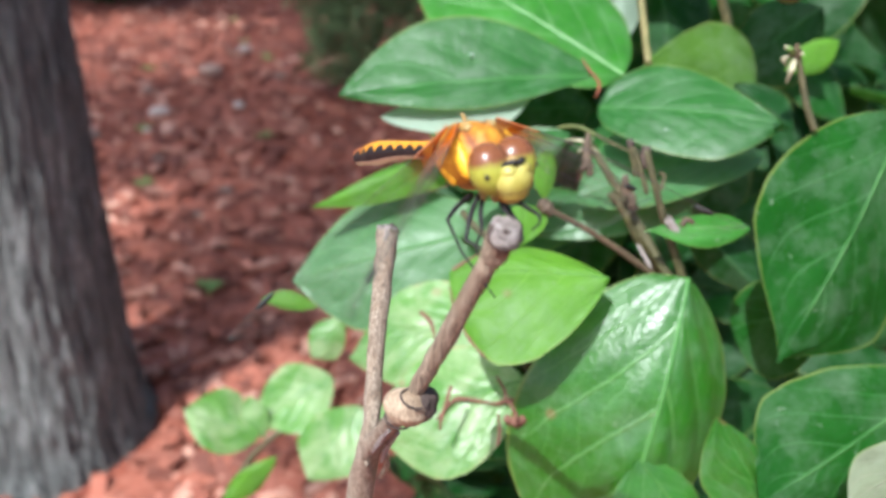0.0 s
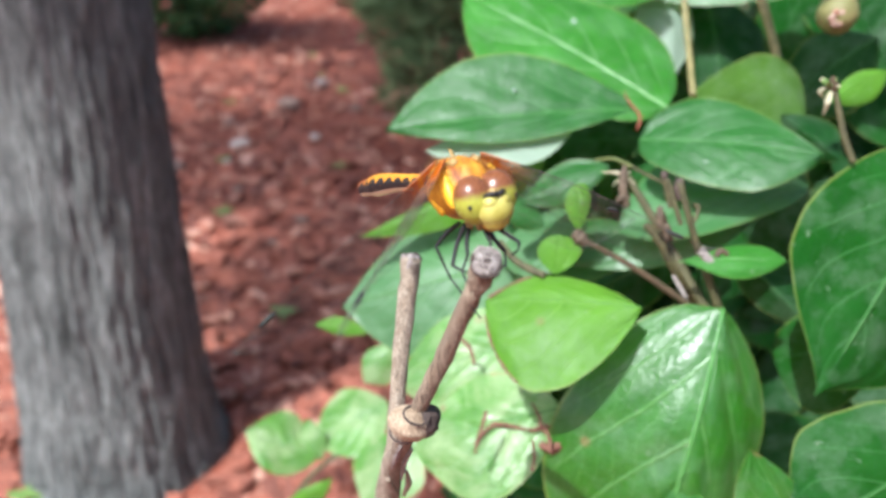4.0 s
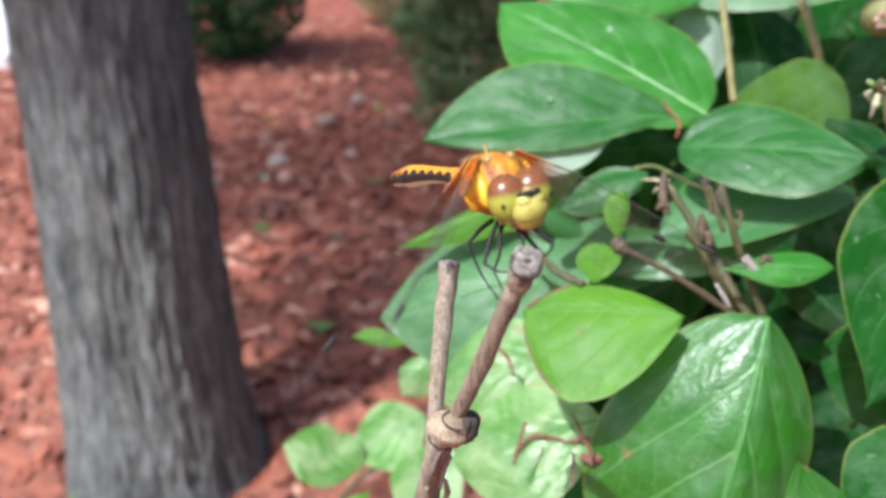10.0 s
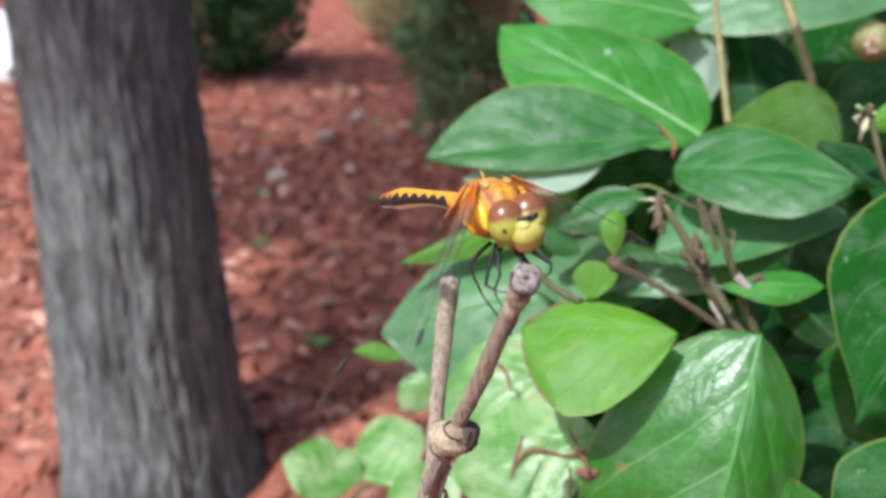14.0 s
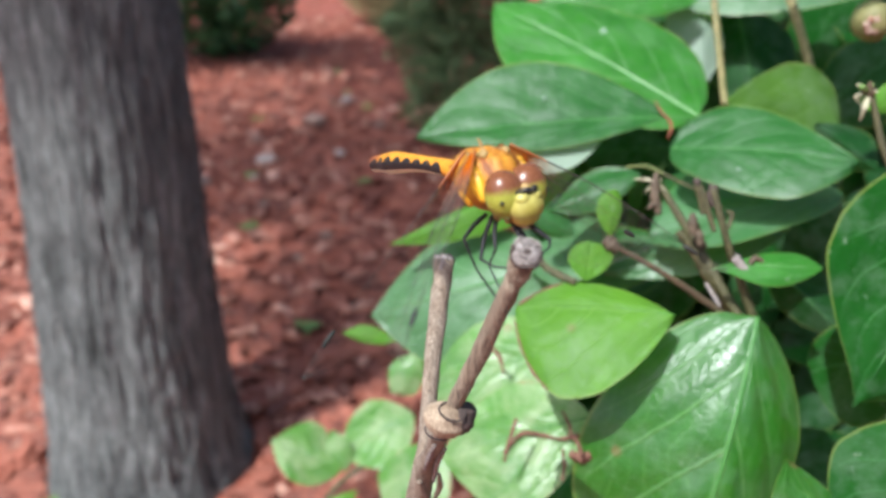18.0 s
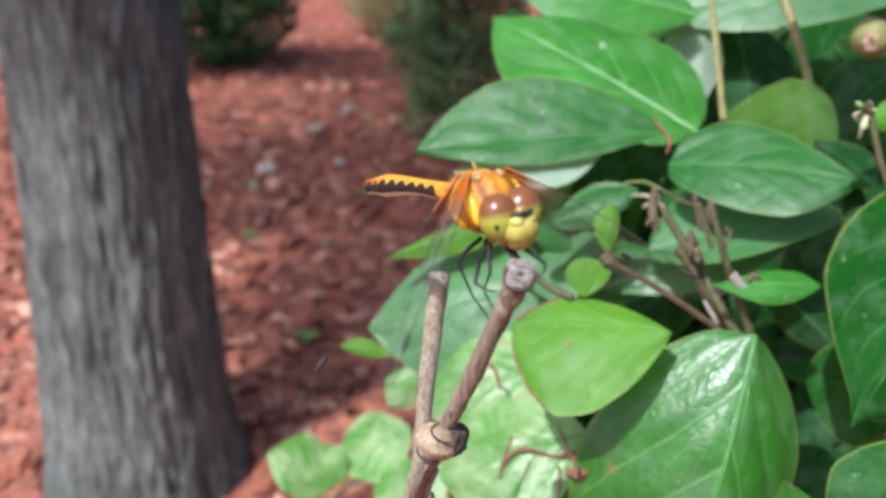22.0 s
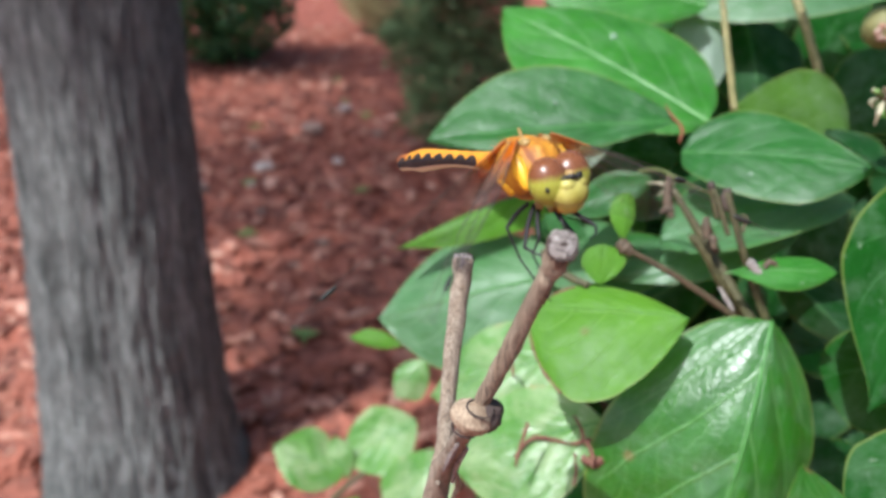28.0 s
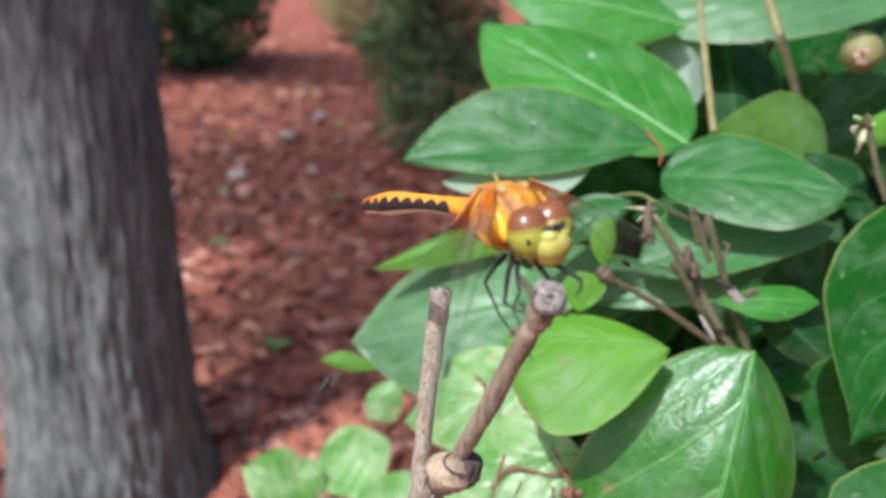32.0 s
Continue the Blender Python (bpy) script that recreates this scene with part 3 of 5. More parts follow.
def cut_face(place, way, size):
    """The pale sawn end of a stub, with its ring and dark pith."""
    p, way = Vector(place) - SHIFT, Vector(way).normalized()
    turn = way.to_track_quat("Z", "Y").to_matrix()
    end = part("cut_face", ball(bmesh.new(), p, (size, size * 0.95, size * 0.32), turn, 18, 8, 0.25), CUT_WOOD, shrub, "pale weathered saw cut")
    part("pith", ball(bmesh.new(), p + way * size * 0.26, (size * 0.34, size * 0.22, size * 0.12), turn, 12, 6, 0.5), BUD_DARK, end, "dark pith")
    rnd = random.Random(5)
    ring = [p + way * size * 0.26 + turn @ Vector((math.cos(t) * 0.56, math.sin(t) * 0.46, 0)) * size * rnd.uniform(0.85, 1.1) for t in (0.4 + 0.42 * k for k in range(11))]
    part("growth_ring", tube(bmesh.new(), ring, [size * rnd.uniform(0.02, 0.055) for k in ring], 5, 0.6), BUD_DARK, end, "dark cracked growth ring")
    for a in (0.3, 2.1, 2.8, 4.9):
        out = turn @ Vector((math.cos(a), math.sin(a), 0))
        skew = turn @ Vector((-math.sin(a), math.cos(a), 0)) * rnd.uniform(-0.25, 0.25)
        line = [p + (out * f + skew * f * f) * size + way * size * h for f, h in ((0.55, 0.25), (0.8, 0.18), (1.0, 0.0), (1.06, -0.5))]
        part("crack", tube(bmesh.new(), line, [size * f for f in (0.03, 0.06, 0.05, 0.02)], 5, 0.6), BUD_DARK, end, "dark split")
    rim = [p - way * size * 0.05 + turn @ Vector((math.cos(t), math.sin(t), 0.12 * math.sin(t * 3))) * size * 0.98 for t in (0.42 * k for k in range(16))]
    for piece, look_of in ((rim[:7], CUT_WOOD), (rim[6:], BUD_DARK)):
        part("rim", tube(bmesh.new(), piece, [size * rnd.uniform(0.08, 0.2) for k in piece], 6, 0.7), look_of, end, "ragged bark rim")
    for k in range(6):
        t, far = rnd.uniform(0, 6.28), rnd.uniform(0.25, 0.9)
        spot = p + way * size * (0.28 - 0.26 * far ** 2) + turn @ Vector((math.cos(t), math.sin(t), 0)) * size * far
        part("pit", ball(bmesh.new(), spot, (size * rnd.uniform(0.06, 0.13), size * 0.08, size * 0.06), turn, 8, 6, 0.6), BUD_DARK, end, "dark pit")


def knot(place, size):
    """The swollen bud where the perch twig forks: a ridged pale bud in a dark collar."""
    p = Vector(place) - SHIFT
    turn = Euler((0.25, 0.45, 0.2)).to_matrix()
    bm = ball(bmesh.new(), (0, 0, 0), (1, 1, 1), None, 30, 18)
    for v in bm.verts:
        a = math.atan2(v.co.z, v.co.y)
        ridge = 1 + 0.05 * math.sin(a * 9 + v.co.x * 2) + 0.05 * noise.noise(v.co * 2.5)
        q = Vector((v.co.x * 1.05, v.co.y * 0.85 * ridge, v.co.z * 0.70 * ridge)) * size
        v.co = p + turn @ q
    part("bud", bm, BUD_PALE, shrub, "pale brown ridged dormant bud")
    bm = ball(bmesh.new(), p + Vector((size * 0.72, size * 0.3, -size * 0.12)), (size * 0.66, size * 0.75, size * 0.74), turn, 16, 10, 0.3)
    part("bud_scale", bm, BUD_DARK, shrub, "dark cracked bud scale")
    for h, r in ((0.70, 0.62), (-0.70, 0.62)):
        ring = [p + turn @ (Vector((math.cos(t) * 0.95 * r, math.sin(t) * 0.85 * r - 0.1, h + 0.12 * math.cos(t))) * size) for t in (0.52 * k for k in range(13))]
        part("bud_scar", tube(bmesh.new(), ring, [size * 0.055] * 13, 6, 0.3), BUD_DARK, shrub, "dark ring scar")


def white_spot(place, out, long, wide):
    """A small pale dropping dried on a blade."""
    p, out = Vector(place) - SHIFT, Vector(out).normalized()
    turn = out.to_track_quat("Z", "Y").to_matrix() @ Euler((0, 0, long * 3000)).to_matrix()
    part("white_spot", ball(bmesh.new(), p, (long, wide, 0.00015), turn, 12, 6, 0.5), CHALK, shrub, "dried white spot on a leaf")


def berry(place, size):
    p = Vector(place) - SHIFT
    fruit = part("berry", ball(bmesh.new(), p, (size * 0.95, size, size), seg=20, rings=14, rough=0.06), BERRY, shrub, "unripe yellow-green berry")
    bm = bmesh.new()
    for k in range(6):
        a = k * 1.05
        ball(bm, p + Vector((-size * 0.35 + size * 0.28 * math.cos(a), -size * 0.82, size * 0.28 * math.sin(a) - size * 0.1)), (size * 0.2, size * 0.14, size * 0.2), seg=8, rings=6, rough=0.4)
    part("calyx", bm, BERRY_RED, fruit, "dry reddish calyx")


def withered_bud(place, size):
    """A dry flower head: short curled scraps round a stubby core."""
    p, rnd = Vector(place) - SHIFT, random.Random(place[0])
    core = part("withered_bud", ball(bmesh.new(), p, (size * 0.34, size * 0.32, size * 0.6), None, 12, 8, 0.5), TWIG_BROWN, shrub, "dry brown flower head")
    for k in range(8):
        way = Vector((rnd.gauss(-0.4, 1), rnd.gauss(-0.3, 0.6), rnd.gauss(0.1, 0.8))).normalized()
        long = size * rnd.uniform(0.7, 1.5)
        bend = Vector((rnd.gauss(0, 0.3), rnd.gauss(0, 0.3), rnd.uniform(-0.6, 0.3))) * long
        bm = tube(bmesh.new(), [p + way * long * 0.2, p + way * long * 0.7, p + way * long + bend], [long * 0.10, long * 0.13, long * 0.02], 5, 0.5)
        part("dry_petal", bm, rnd.choice((PETAL, PETAL, PETAL, WEED)), core)


# leaves and twigs, placed one by one
leaf((0.0525, 0.1846, 0.8997), (-0.0088, 0.1850, 0.8943), (0.0158, 0.1976, 0.9091), (0.0216, 0.1777, 0.8933), LEAF_DARK, 0.03, 1, 0.75, 0.9, fold=0.035, puff=0.25)
leaf((0.0010, 0.1837, 0.8895), (0.0385, 0.1836, 0.8965), (0.0229, 0.1921, 0.8958), (0.0261, 0.1748, 0.8896), LEAF_PALE, 0.02, 0)
leaf((0.0640, 0.1957, 0.8969), (0.0125, 0.2340, 0.9202), (0.0602, 0.2268, 0.9158), (0.0195, 0.2051, 0.9036), LEAF_MID, 0.03, 1.1, 0.5, 0.9)
leaf((0.0526, 0.1787, 0.8936), (0.0877, 0.1580, 0.8967), (0.0670, 0.1813, 0.9036), (0.0696, 0.1558, 0.8903), LEAF_DARK, 0.05, 1, 0.42, 0.9)
leaf((0.0714, 0.2027, 0.8975), (0.1013, 0.1953, 0.8888), (0.0977, 0.2101, 0.9076), (0.0847, 0.1937, 0.8861), LEAF_OLIVE, 0.03, 1, 0.85, 0.4)
leaf((0.0910, 0.1686, 0.8857), (0.0484, 0.1727, 0.8728), (0.0661, 0.1873, 0.8876), (0.0655, 0.1584, 0.8790), LEAF_GLAZE, 0.05, 1, 0.6, 0.7)
leaf((0.0850, 0.1770, 0.8754), (0.0392, 0.1778, 0.8602), (0.0603, 0.1882, 0.8725), (0.0631, 0.1696, 0.8649), LEAF_SHEEN, 0.05, 1)
leaf((0.1054, 0.1458, 0.9026), (0.0752, 0.1198, 0.8614), (0.0728, 0.1354, 0.8908), (0.1036, 0.1286, 0.8611), LEAF_HALF_SHADED, 0.05, 1, 0.6, 1.35)
leaf((0.1051, 0.1489, 0.8550), (0.0786, 0.1433, 0.8538), (0.0918, 0.1550, 0.8596), (0.0890, 0.1369, 0.8435), LEAF_HALF_SHADED, 0.04, 1, 0.6, 0.6)
leaf((0.1046, 0.1131, 0.8612), (0.0673, 0.1021, 0.8425), (0.0724, 0.1142, 0.8590), (0.0859, 0.0990, 0.8405), LEAF_HALF_SHADED, 0.05, 1)
leaf((0.0772, 0.1012, 0.8300), (0.0605, 0.1111, 0.8561), (0.0586, 0.1063, 0.8429), (0.0725, 0.1059, 0.8461), LEAF_BROAD, 0.03, 1)
leaf((0.0944, 0.0966, 0.8615), (0.0739, 0.0903, 0.8550), (0.0788, 0.0961, 0.8604), (0.0840, 0.0897, 0.8536), LEAF_DRY, 0.03, 0)
leaf((0.0594, 0.1310, 0.8743), (0.0425, 0.1157, 0.8030), (0.0257, 0.1288, 0.8437), (0.0681, 0.1208, 0.8478), LEAF_BROAD, 0.16, 1, (0.5, 0.8), puff=1.0)
leaf((0.0482, 0.1139, 0.8441), (0.0612, 0.1051, 0.8299), (0.0431, 0.1099, 0.8354), (0.0587, 0.1107, 0.8395), LEAF_BROAD, 0.03, 1)
leaf((0.0425, 0.1291, 0.8759), (0.0130, 0.1388, 0.8724), (0.0268, 0.1395, 0.8780), (0.0213, 0.1191, 0.8643), LEAF_LIME, 0.05, 0.7, 0.8, (0.9, 0.62), scorch=0.72)
leaf((0.0299, 0.1353, 0.8473), (-0.0027, 0.1428, 0.8303), (0.0135, 0.1484, 0.8471), (0.0135, 0.1251, 0.8303), LEAF_SOFT, 0.05, 1, puff=1.2)
leaf((0.0287, 0.1773, 0.8621), (-0.0219, 0.1845, 0.8443), (0.0021, 0.1962, 0.8645), (-0.0007, 0.1702, 0.8376), LEAF_SHEEN, 0.05, 1, 0.6)
leaf((0.0277, 0.1554, 0.8526), (-0.0076, 0.1616, 0.8352), (0.0094, 0.1669, 0.8536), (0.0114, 0.1464, 0.8381), LEAF_SOFT, 0.05, 1, puff=1.2)
leaf((0.0329, 0.1948, 0.8826), (-0.0163, 0.1846, 0.8655), (0.0122, 0.1952, 0.8763), (0.0153, 0.1867, 0.8700), LEAF_LIME, 0.03, 0)
leaf((-0.0162, 0.1926, 0.8307), (-0.0317, 0.1937, 0.8329), (-0.0246, 0.1956, 0.8347), (-0.0236, 0.1916, 0.8309), LEAF_LIME, 0.03, 0)
leaf((-0.0097, 0.2207, 0.8081), (-0.0201, 0.2153, 0.7965), (-0.0197, 0.2195, 0.8055), (-0.0111, 0.2153, 0.7965), LEAF_SOFT, 0.04, 0, puff=0.9)
leaf((-0.0446, 0.2474, 0.7352), (-0.0729, 0.2527, 0.7466), (-0.0561, 0.2667, 0.7458), (-0.0607, 0.2361, 0.7394), LEAF_SOFT, 0.05, 1, puff=1.2)
leaf((-0.0150, 0.2653, 0.7499), (-0.0473, 0.2582, 0.7348), (-0.0380, 0.2785, 0.7474), (-0.0235, 0.2452, 0.7400), LEAF_SOFT, 0.05, 1, puff=1.2)
leaf((-0.0427, 0.2497, 0.7331), (-0.0486, 0.2571, 0.7489), (-0.0516, 0.2527, 0.7394), (-0.0409, 0.2542, 0.7426), LEAF_SOFT, 0.04, 0, puff=0.9)
leaf((-0.0035, 0.2401, 0.7550), (-0.0244, 0.2284, 0.7299), (-0.0292, 0.2453, 0.7377), (-0.0018, 0.2238, 0.7414), LEAF_SOFT, 0.05, 1, puff=1.2)
leaf((-0.0562, 0.2254, 0.7236), (-0.0359, 0.2325, 0.7388), (-0.0507, 0.2299, 0.7332), (-0.0436, 0.2270, 0.7269), LEAF_LIME, 0.03, 0)
leaf((0.0436, 0.1687, 0.8906), (0.0229, 0.1670, 0.8822), (0.0332, 0.1729, 0.8902), (0.0336, 0.1643, 0.8836), LEAF_DARK, 0.05, 0)
leaf((0.0288, 0.1646, 0.8770), (0.0189, 0.1668, 0.8819), (0.0257, 0.1680, 0.8821), (0.0222, 0.1646, 0.8770), LEAF_DARK, 0.04, 0)
leaf((0.0318, 0.1424, 0.8863), (0.0328, 0.1465, 0.8950), (0.0291, 0.1450, 0.8918), (0.0343, 0.1450, 0.8918), LEAF_LIME, 0.06, 0, 0.8, 0.5)
leaf((0.0269, 0.1385, 0.8783), (0.0280, 0.1427, 0.8852), (0.0234, 0.1404, 0.8828), (0.0324, 0.1407, 0.8830), LEAF_LIME, 0.06, 0, 0.8, 0.5)
leaf((0.0508, 0.1364, 0.8821), (0.0716, 0.1342, 0.8833), (0.0677, 0.1383, 0.8853), (0.0620, 0.1319, 0.8810), LEAF_MID, 0.05, 0.8, 1.3, 0.8)
leaf((0.0820, 0.1800, 0.8628), (0.0971, 0.1628, 0.8495), (0.0855, 0.1747, 0.8515), (0.0995, 0.1781, 0.8588), LEAF_SHADED, 0.04, 1)
leaf((0.0585, 0.1813, 0.8655), (0.0252, 0.1826, 0.8566), (0.0434, 0.1884, 0.8689), (0.0437, 0.1769, 0.8562), LEAF_DARK, 0.05, 1)
leaf((0.1425, 0.2485, 0.9279), (0.0518, 0.2722, 0.9202), (0.1003, 0.2715, 0.9330), (0.0940, 0.2452, 0.9158), LEAF_SHEEN, 0.05, 1)
leaf((0.0762, 0.2453, 0.9200), (0.0193, 0.2544, 0.9277), (0.0524, 0.2627, 0.9337), (0.0409, 0.2400, 0.9158), LEAF_MID, 0.05, 1)
leaf((0.0959, 0.2714, 0.9167), (0.0992, 0.2444, 0.8827), (0.0842, 0.2632, 0.8992), (0.1168, 0.2648, 0.9026), LEAF_SHADED, 0.05, 1)
# pale material here stands in for light on and through this leaf
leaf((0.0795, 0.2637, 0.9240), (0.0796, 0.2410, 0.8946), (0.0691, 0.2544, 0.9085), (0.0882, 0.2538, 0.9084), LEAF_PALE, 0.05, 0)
leaf((0.1313, 0.2240, 0.9099), (0.1065, 0.2249, 0.8881), (0.1169, 0.2342, 0.9081), (0.1245, 0.2151, 0.8907), LEAF_SHADED, 0.05, 1)
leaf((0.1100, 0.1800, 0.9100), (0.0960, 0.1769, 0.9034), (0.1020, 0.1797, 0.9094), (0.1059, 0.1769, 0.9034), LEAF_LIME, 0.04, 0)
leaf((0.0941, 0.1950, 0.8949), (0.1046, 0.1805, 0.8874), (0.0969, 0.1912, 0.8868), (0.1073, 0.1943, 0.8935), LEAF_SHADED, 0.04, 0)
leaf((0.0672, 0.2261, 0.8789), (0.0403, 0.2302, 0.8758), (0.0545, 0.2340, 0.8839), (0.0516, 0.2210, 0.8679), LEAF_SHADED, 0.04, 1)
leaf((0.0373, 0.1669, 0.8584), (0.0485, 0.1537, 0.8536), (0.0394, 0.1628, 0.8495), (0.0486, 0.1619, 0.8595), LEAF_HALF_SHADED, 0.04, 0)
stem([(0.0595, 0.1376, 0.8665), (0.0541, 0.1370, 0.8722), (0.0407, 0.1388, 0.8810), (0.0307, 0.1420, 0.8854)], [0.0008, 0.0007, 0.0006, 0.0005], TWIG_BROWN, 'branch')
stem([(0.0630, 0.1366, 0.8644), (0.0578, 0.1401, 0.8718), (0.0516, 0.1492, 0.8819), (0.0443, 0.1576, 0.8929)], [0.0013, 0.0011, 0.0009, 0.0007], TWIG_GREEN, 'branch')
stem([(0.0634, 0.1349, 0.8654), (0.0593, 0.1371, 0.8748), (0.0537, 0.1401, 0.8885), (0.0514, 0.1433, 0.8963)], [0.001, 0.0009, 0.0007, 0.0006], TWIG_GREEN, 'branch')
stem([(0.0521, 0.1450, 0.8825), (0.0509, 0.1465, 0.8857), (0.0498, 0.1478, 0.8883)], [0.0007, 0.0006, 0.0005], TWIG_BROWN, 'branch')
stem([(0.0517, 0.1401, 0.8885), (0.0504, 0.1420, 0.8926), (0.0491, 0.1440, 0.8967)], [0.0005, 0.0005, 0.0004], TWIG_GREEN, 'branch')
stem([(0.0726, 0.2021, 0.8983), (0.0747, 0.2184, 0.9095), (0.0756, 0.2398, 0.9319)], [0.0009, 0.0009, 0.0008], STRAW, 'branch')
stem([(0.1003, 0.2040, 0.8907), (0.0997, 0.2170, 0.9066), (0.0963, 0.2384, 0.9288)], [0.0014, 0.0013, 0.0012], STRAW, 'branch')
stem([(0.0848, 0.1425, 0.9007), (0.0829, 0.1449, 0.9057), (0.0808, 0.1493, 0.9153)], [0.0008, 0.0007, 0.0006], TWIG_GREEN, 'branch')
stem([(0.0516, 0.1434, 0.8945), (0.0492, 0.1515, 0.8938), (0.0455, 0.1585, 0.8942)], [0.0003, 0.0003, 0.0004], TWIG_GREEN, 'branch')
stem([(0.0458, 0.1580, 0.8941), (0.0425, 0.1610, 0.8950), (0.0388, 0.1637, 0.8938)], [0.0004, 0.0004, 0.0003], STALK, 'branch')
stem([(-0.0174, 0.2628, 0.7445), (-0.0313, 0.2538, 0.7371), (-0.0446, 0.2454, 0.7310), (-0.0530, 0.2368, 0.7243)], [0.0012, 0.0011, 0.001, 0.001], TWIG_GREEN, 'branch')
stem([(0.0251, 0.1394, 0.8775), (0.0197, 0.1433, 0.8788), (0.0167, 0.1496, 0.8804)], [0.0008, 0.0008, 0.0007], TWIG_GREEN, 'branch')
stem([(0.0287, 0.1292, 0.8426), (0.0265, 0.1311, 0.8455), (0.0232, 0.1329, 0.8433), (0.0157, 0.1362, 0.8422), (0.0113, 0.1344, 0.8383)], [0.0003, 0.0005, 0.0003, 0.00045, 0.0002], DRY_EDGE, 'withered_stalk')
stem([(-0.0072, 0.0935, 0.8477), (-0.0048, 0.0880, 0.8714), (-0.0029, 0.0788, 0.8846), (-0.0012, 0.0674, 0.8981)], [0.0021, 0.0017, 0.00122, 0.0009], TWIG_PALE, 'branch')
stem([(-0.0014, 0.0684, 0.8967), (0.0000, 0.0661, 0.9020), (0.0023, 0.0642, 0.9090), (0.0049, 0.0613, 0.9182)], [0.0009, 0.0009, 0.00088, 0.0009], TWIG_GREY, 'branch')
stem([(0.0049, 0.0614, 0.9179), (0.0053, 0.0608, 0.9195), (0.0056, 0.0602, 0.9210)], [0.0009, 0.00115, 0.00128], TWIG_GREY, 'sawn_stub')
stem([(-0.0051, 0.0880, 0.8714), (-0.0039, 0.0887, 0.8788), (-0.0032, 0.0927, 0.8884), (-0.0021, 0.0966, 0.8969), (-0.0015, 0.0990, 0.9021)], [0.0014, 0.00115, 0.00118, 0.0013, 0.0015], TWIG_PALE, 'branch')
cut_face((0.0057, 0.0599, 0.9213), (0.1806, -0.9544, 0.8723), .00132)
cut_face((-0.0015, 0.0991, 0.9022), (0.1104, 0.1200, 0.9008), .0013)
stem([(0.0084, 0.1503, 0.8558), (0.0109, 0.1483, 0.8540), (0.0117, 0.1459, 0.8511)], [0.0003, 0.0005, 0.0002], DRY_EDGE, 'dry_edge')
stem([(0.0497, 0.1868, 0.9033), (0.0510, 0.1846, 0.9011), (0.0532, 0.1823, 0.8985), (0.0524, 0.1809, 0.8954)], [0.0001, 0.0003, 0.0004, 0.0002], RED_BUD, 'red_bud')
stem([(0.0244, 0.1284, 0.8432), (0.0267, 0.1276, 0.8427), (0.0287, 0.1271, 0.8440)], [0.0006, 0.0011, 0.0006], DRY_EDGE, 'dry_scrap')
knot((-0.0013, 0.0656, 0.8996), .0023)
berry((0.1034, 0.1959, 0.9206), .0051)
withered_bud((0.0806, 0.1487, 0.9140), .0034)
withered_bud((0.0439, 0.1569, 0.8925), .0022)
stem([(0.0519, 0.1407, 0.8768), (0.0531, 0.1388, 0.8749), (0.0543, 0.1374, 0.8731)], [0.0002, 0.0005, 0.0003], CUT_WOOD, 'bark_flake')
stem([(0.0565, 0.1396, 0.8838), (0.0588, 0.1379, 0.8814), (0.0608, 0.1367, 0.8788)], [0.0002, 0.0004, 0.0002], CUT_WOOD, 'bark_flake')
stem([(-0.0020, 0.0973, 0.8984), (-0.0018, 0.0980, 0.9006), (-0.0025, 0.0986, 0.9024)], [0.0008, 0.0008, 0.0005], CUT_WOOD, 'splinter')
stem([(-0.0017, 0.0973, 0.8984), (-0.0012, 0.0980, 0.9006), (-0.0006, 0.0985, 0.9019)], [0.0008, 0.0009, 0.0005], CUT_WOOD, 'splinter')
stem([(-0.0019, 0.0972, 0.9001), (-0.0016, 0.0979, 0.9020), (-0.0015, 0.0984, 0.9030)], [0.0005, 0.0006, 0.0003], CUT_WOOD, 'splinter')
stem([(-0.0025, 0.0723, 0.8908), (-0.0032, 0.0761, 0.8860), (-0.0041, 0.0809, 0.8797)], [0.0002, 0.0004, 0.0002], CUT_WOOD, 'bark_flake')
stem([(-0.0049, 0.0834, 0.8756), (-0.0043, 0.0866, 0.8706), (-0.0036, 0.0878, 0.8685)], [0.0003, 0.0005, 0.0003], TWIG_PALE, 'bark_flake')
stem([(-0.0022, 0.0823, 0.8780), (-0.0021, 0.0854, 0.8729), (-0.0029, 0.0878, 0.8685)], [0.0002, 0.0005, 0.0003], TWIG_PALE, 'bark_flake')
stem([(-0.0013, 0.0749, 0.8882), (-0.0024, 0.0788, 0.8824), (-0.0029, 0.0834, 0.8756)], [0.0002, 0.0004, 0.0002], CUT_WOOD, 'bark_flake')
white_spot((0.0421, 0.1864, 0.9014), (0.05, -0.62, 0.78), 0.0018, 0.0008)
white_spot((0.0429, 0.2222, 0.9143), (0.05, -0.62, 0.78), 0.0013, 0.0008)
white_spot((0.0266, 0.1818, 0.8974), (0.05, -0.62, 0.78), 0.0010, 0.0007)
white_spot((0.0515, 0.2138, 0.9058), (0.05, -0.62, 0.78), 0.0009, 0.0005)
white_spot((0.0649, 0.1648, 0.8930), (0.05, -0.62, 0.78), 0.0010, 0.0005)
white_spot((0.0228, 0.1880, 0.9035), (0.05, -0.62, 0.78), 0.0007, 0.0005)
stem([(0.0443, 0.1531, 0.8868), (0.0434, 0.1545, 0.8897), (0.0434, 0.1558, 0.8926), (0.0438, 0.1570, 0.8950)], [0.0007, 0.0011, 0.001, 0.0004], BUD_PINK, 'bud')
stem([(0.0446, 0.1534, 0.8886), (0.0428, 0.1535, 0.8888), (0.0419, 0.1531, 0.8880)], [0.0006, 0.0008, 0.0003], BUD_PINK, 'bud')
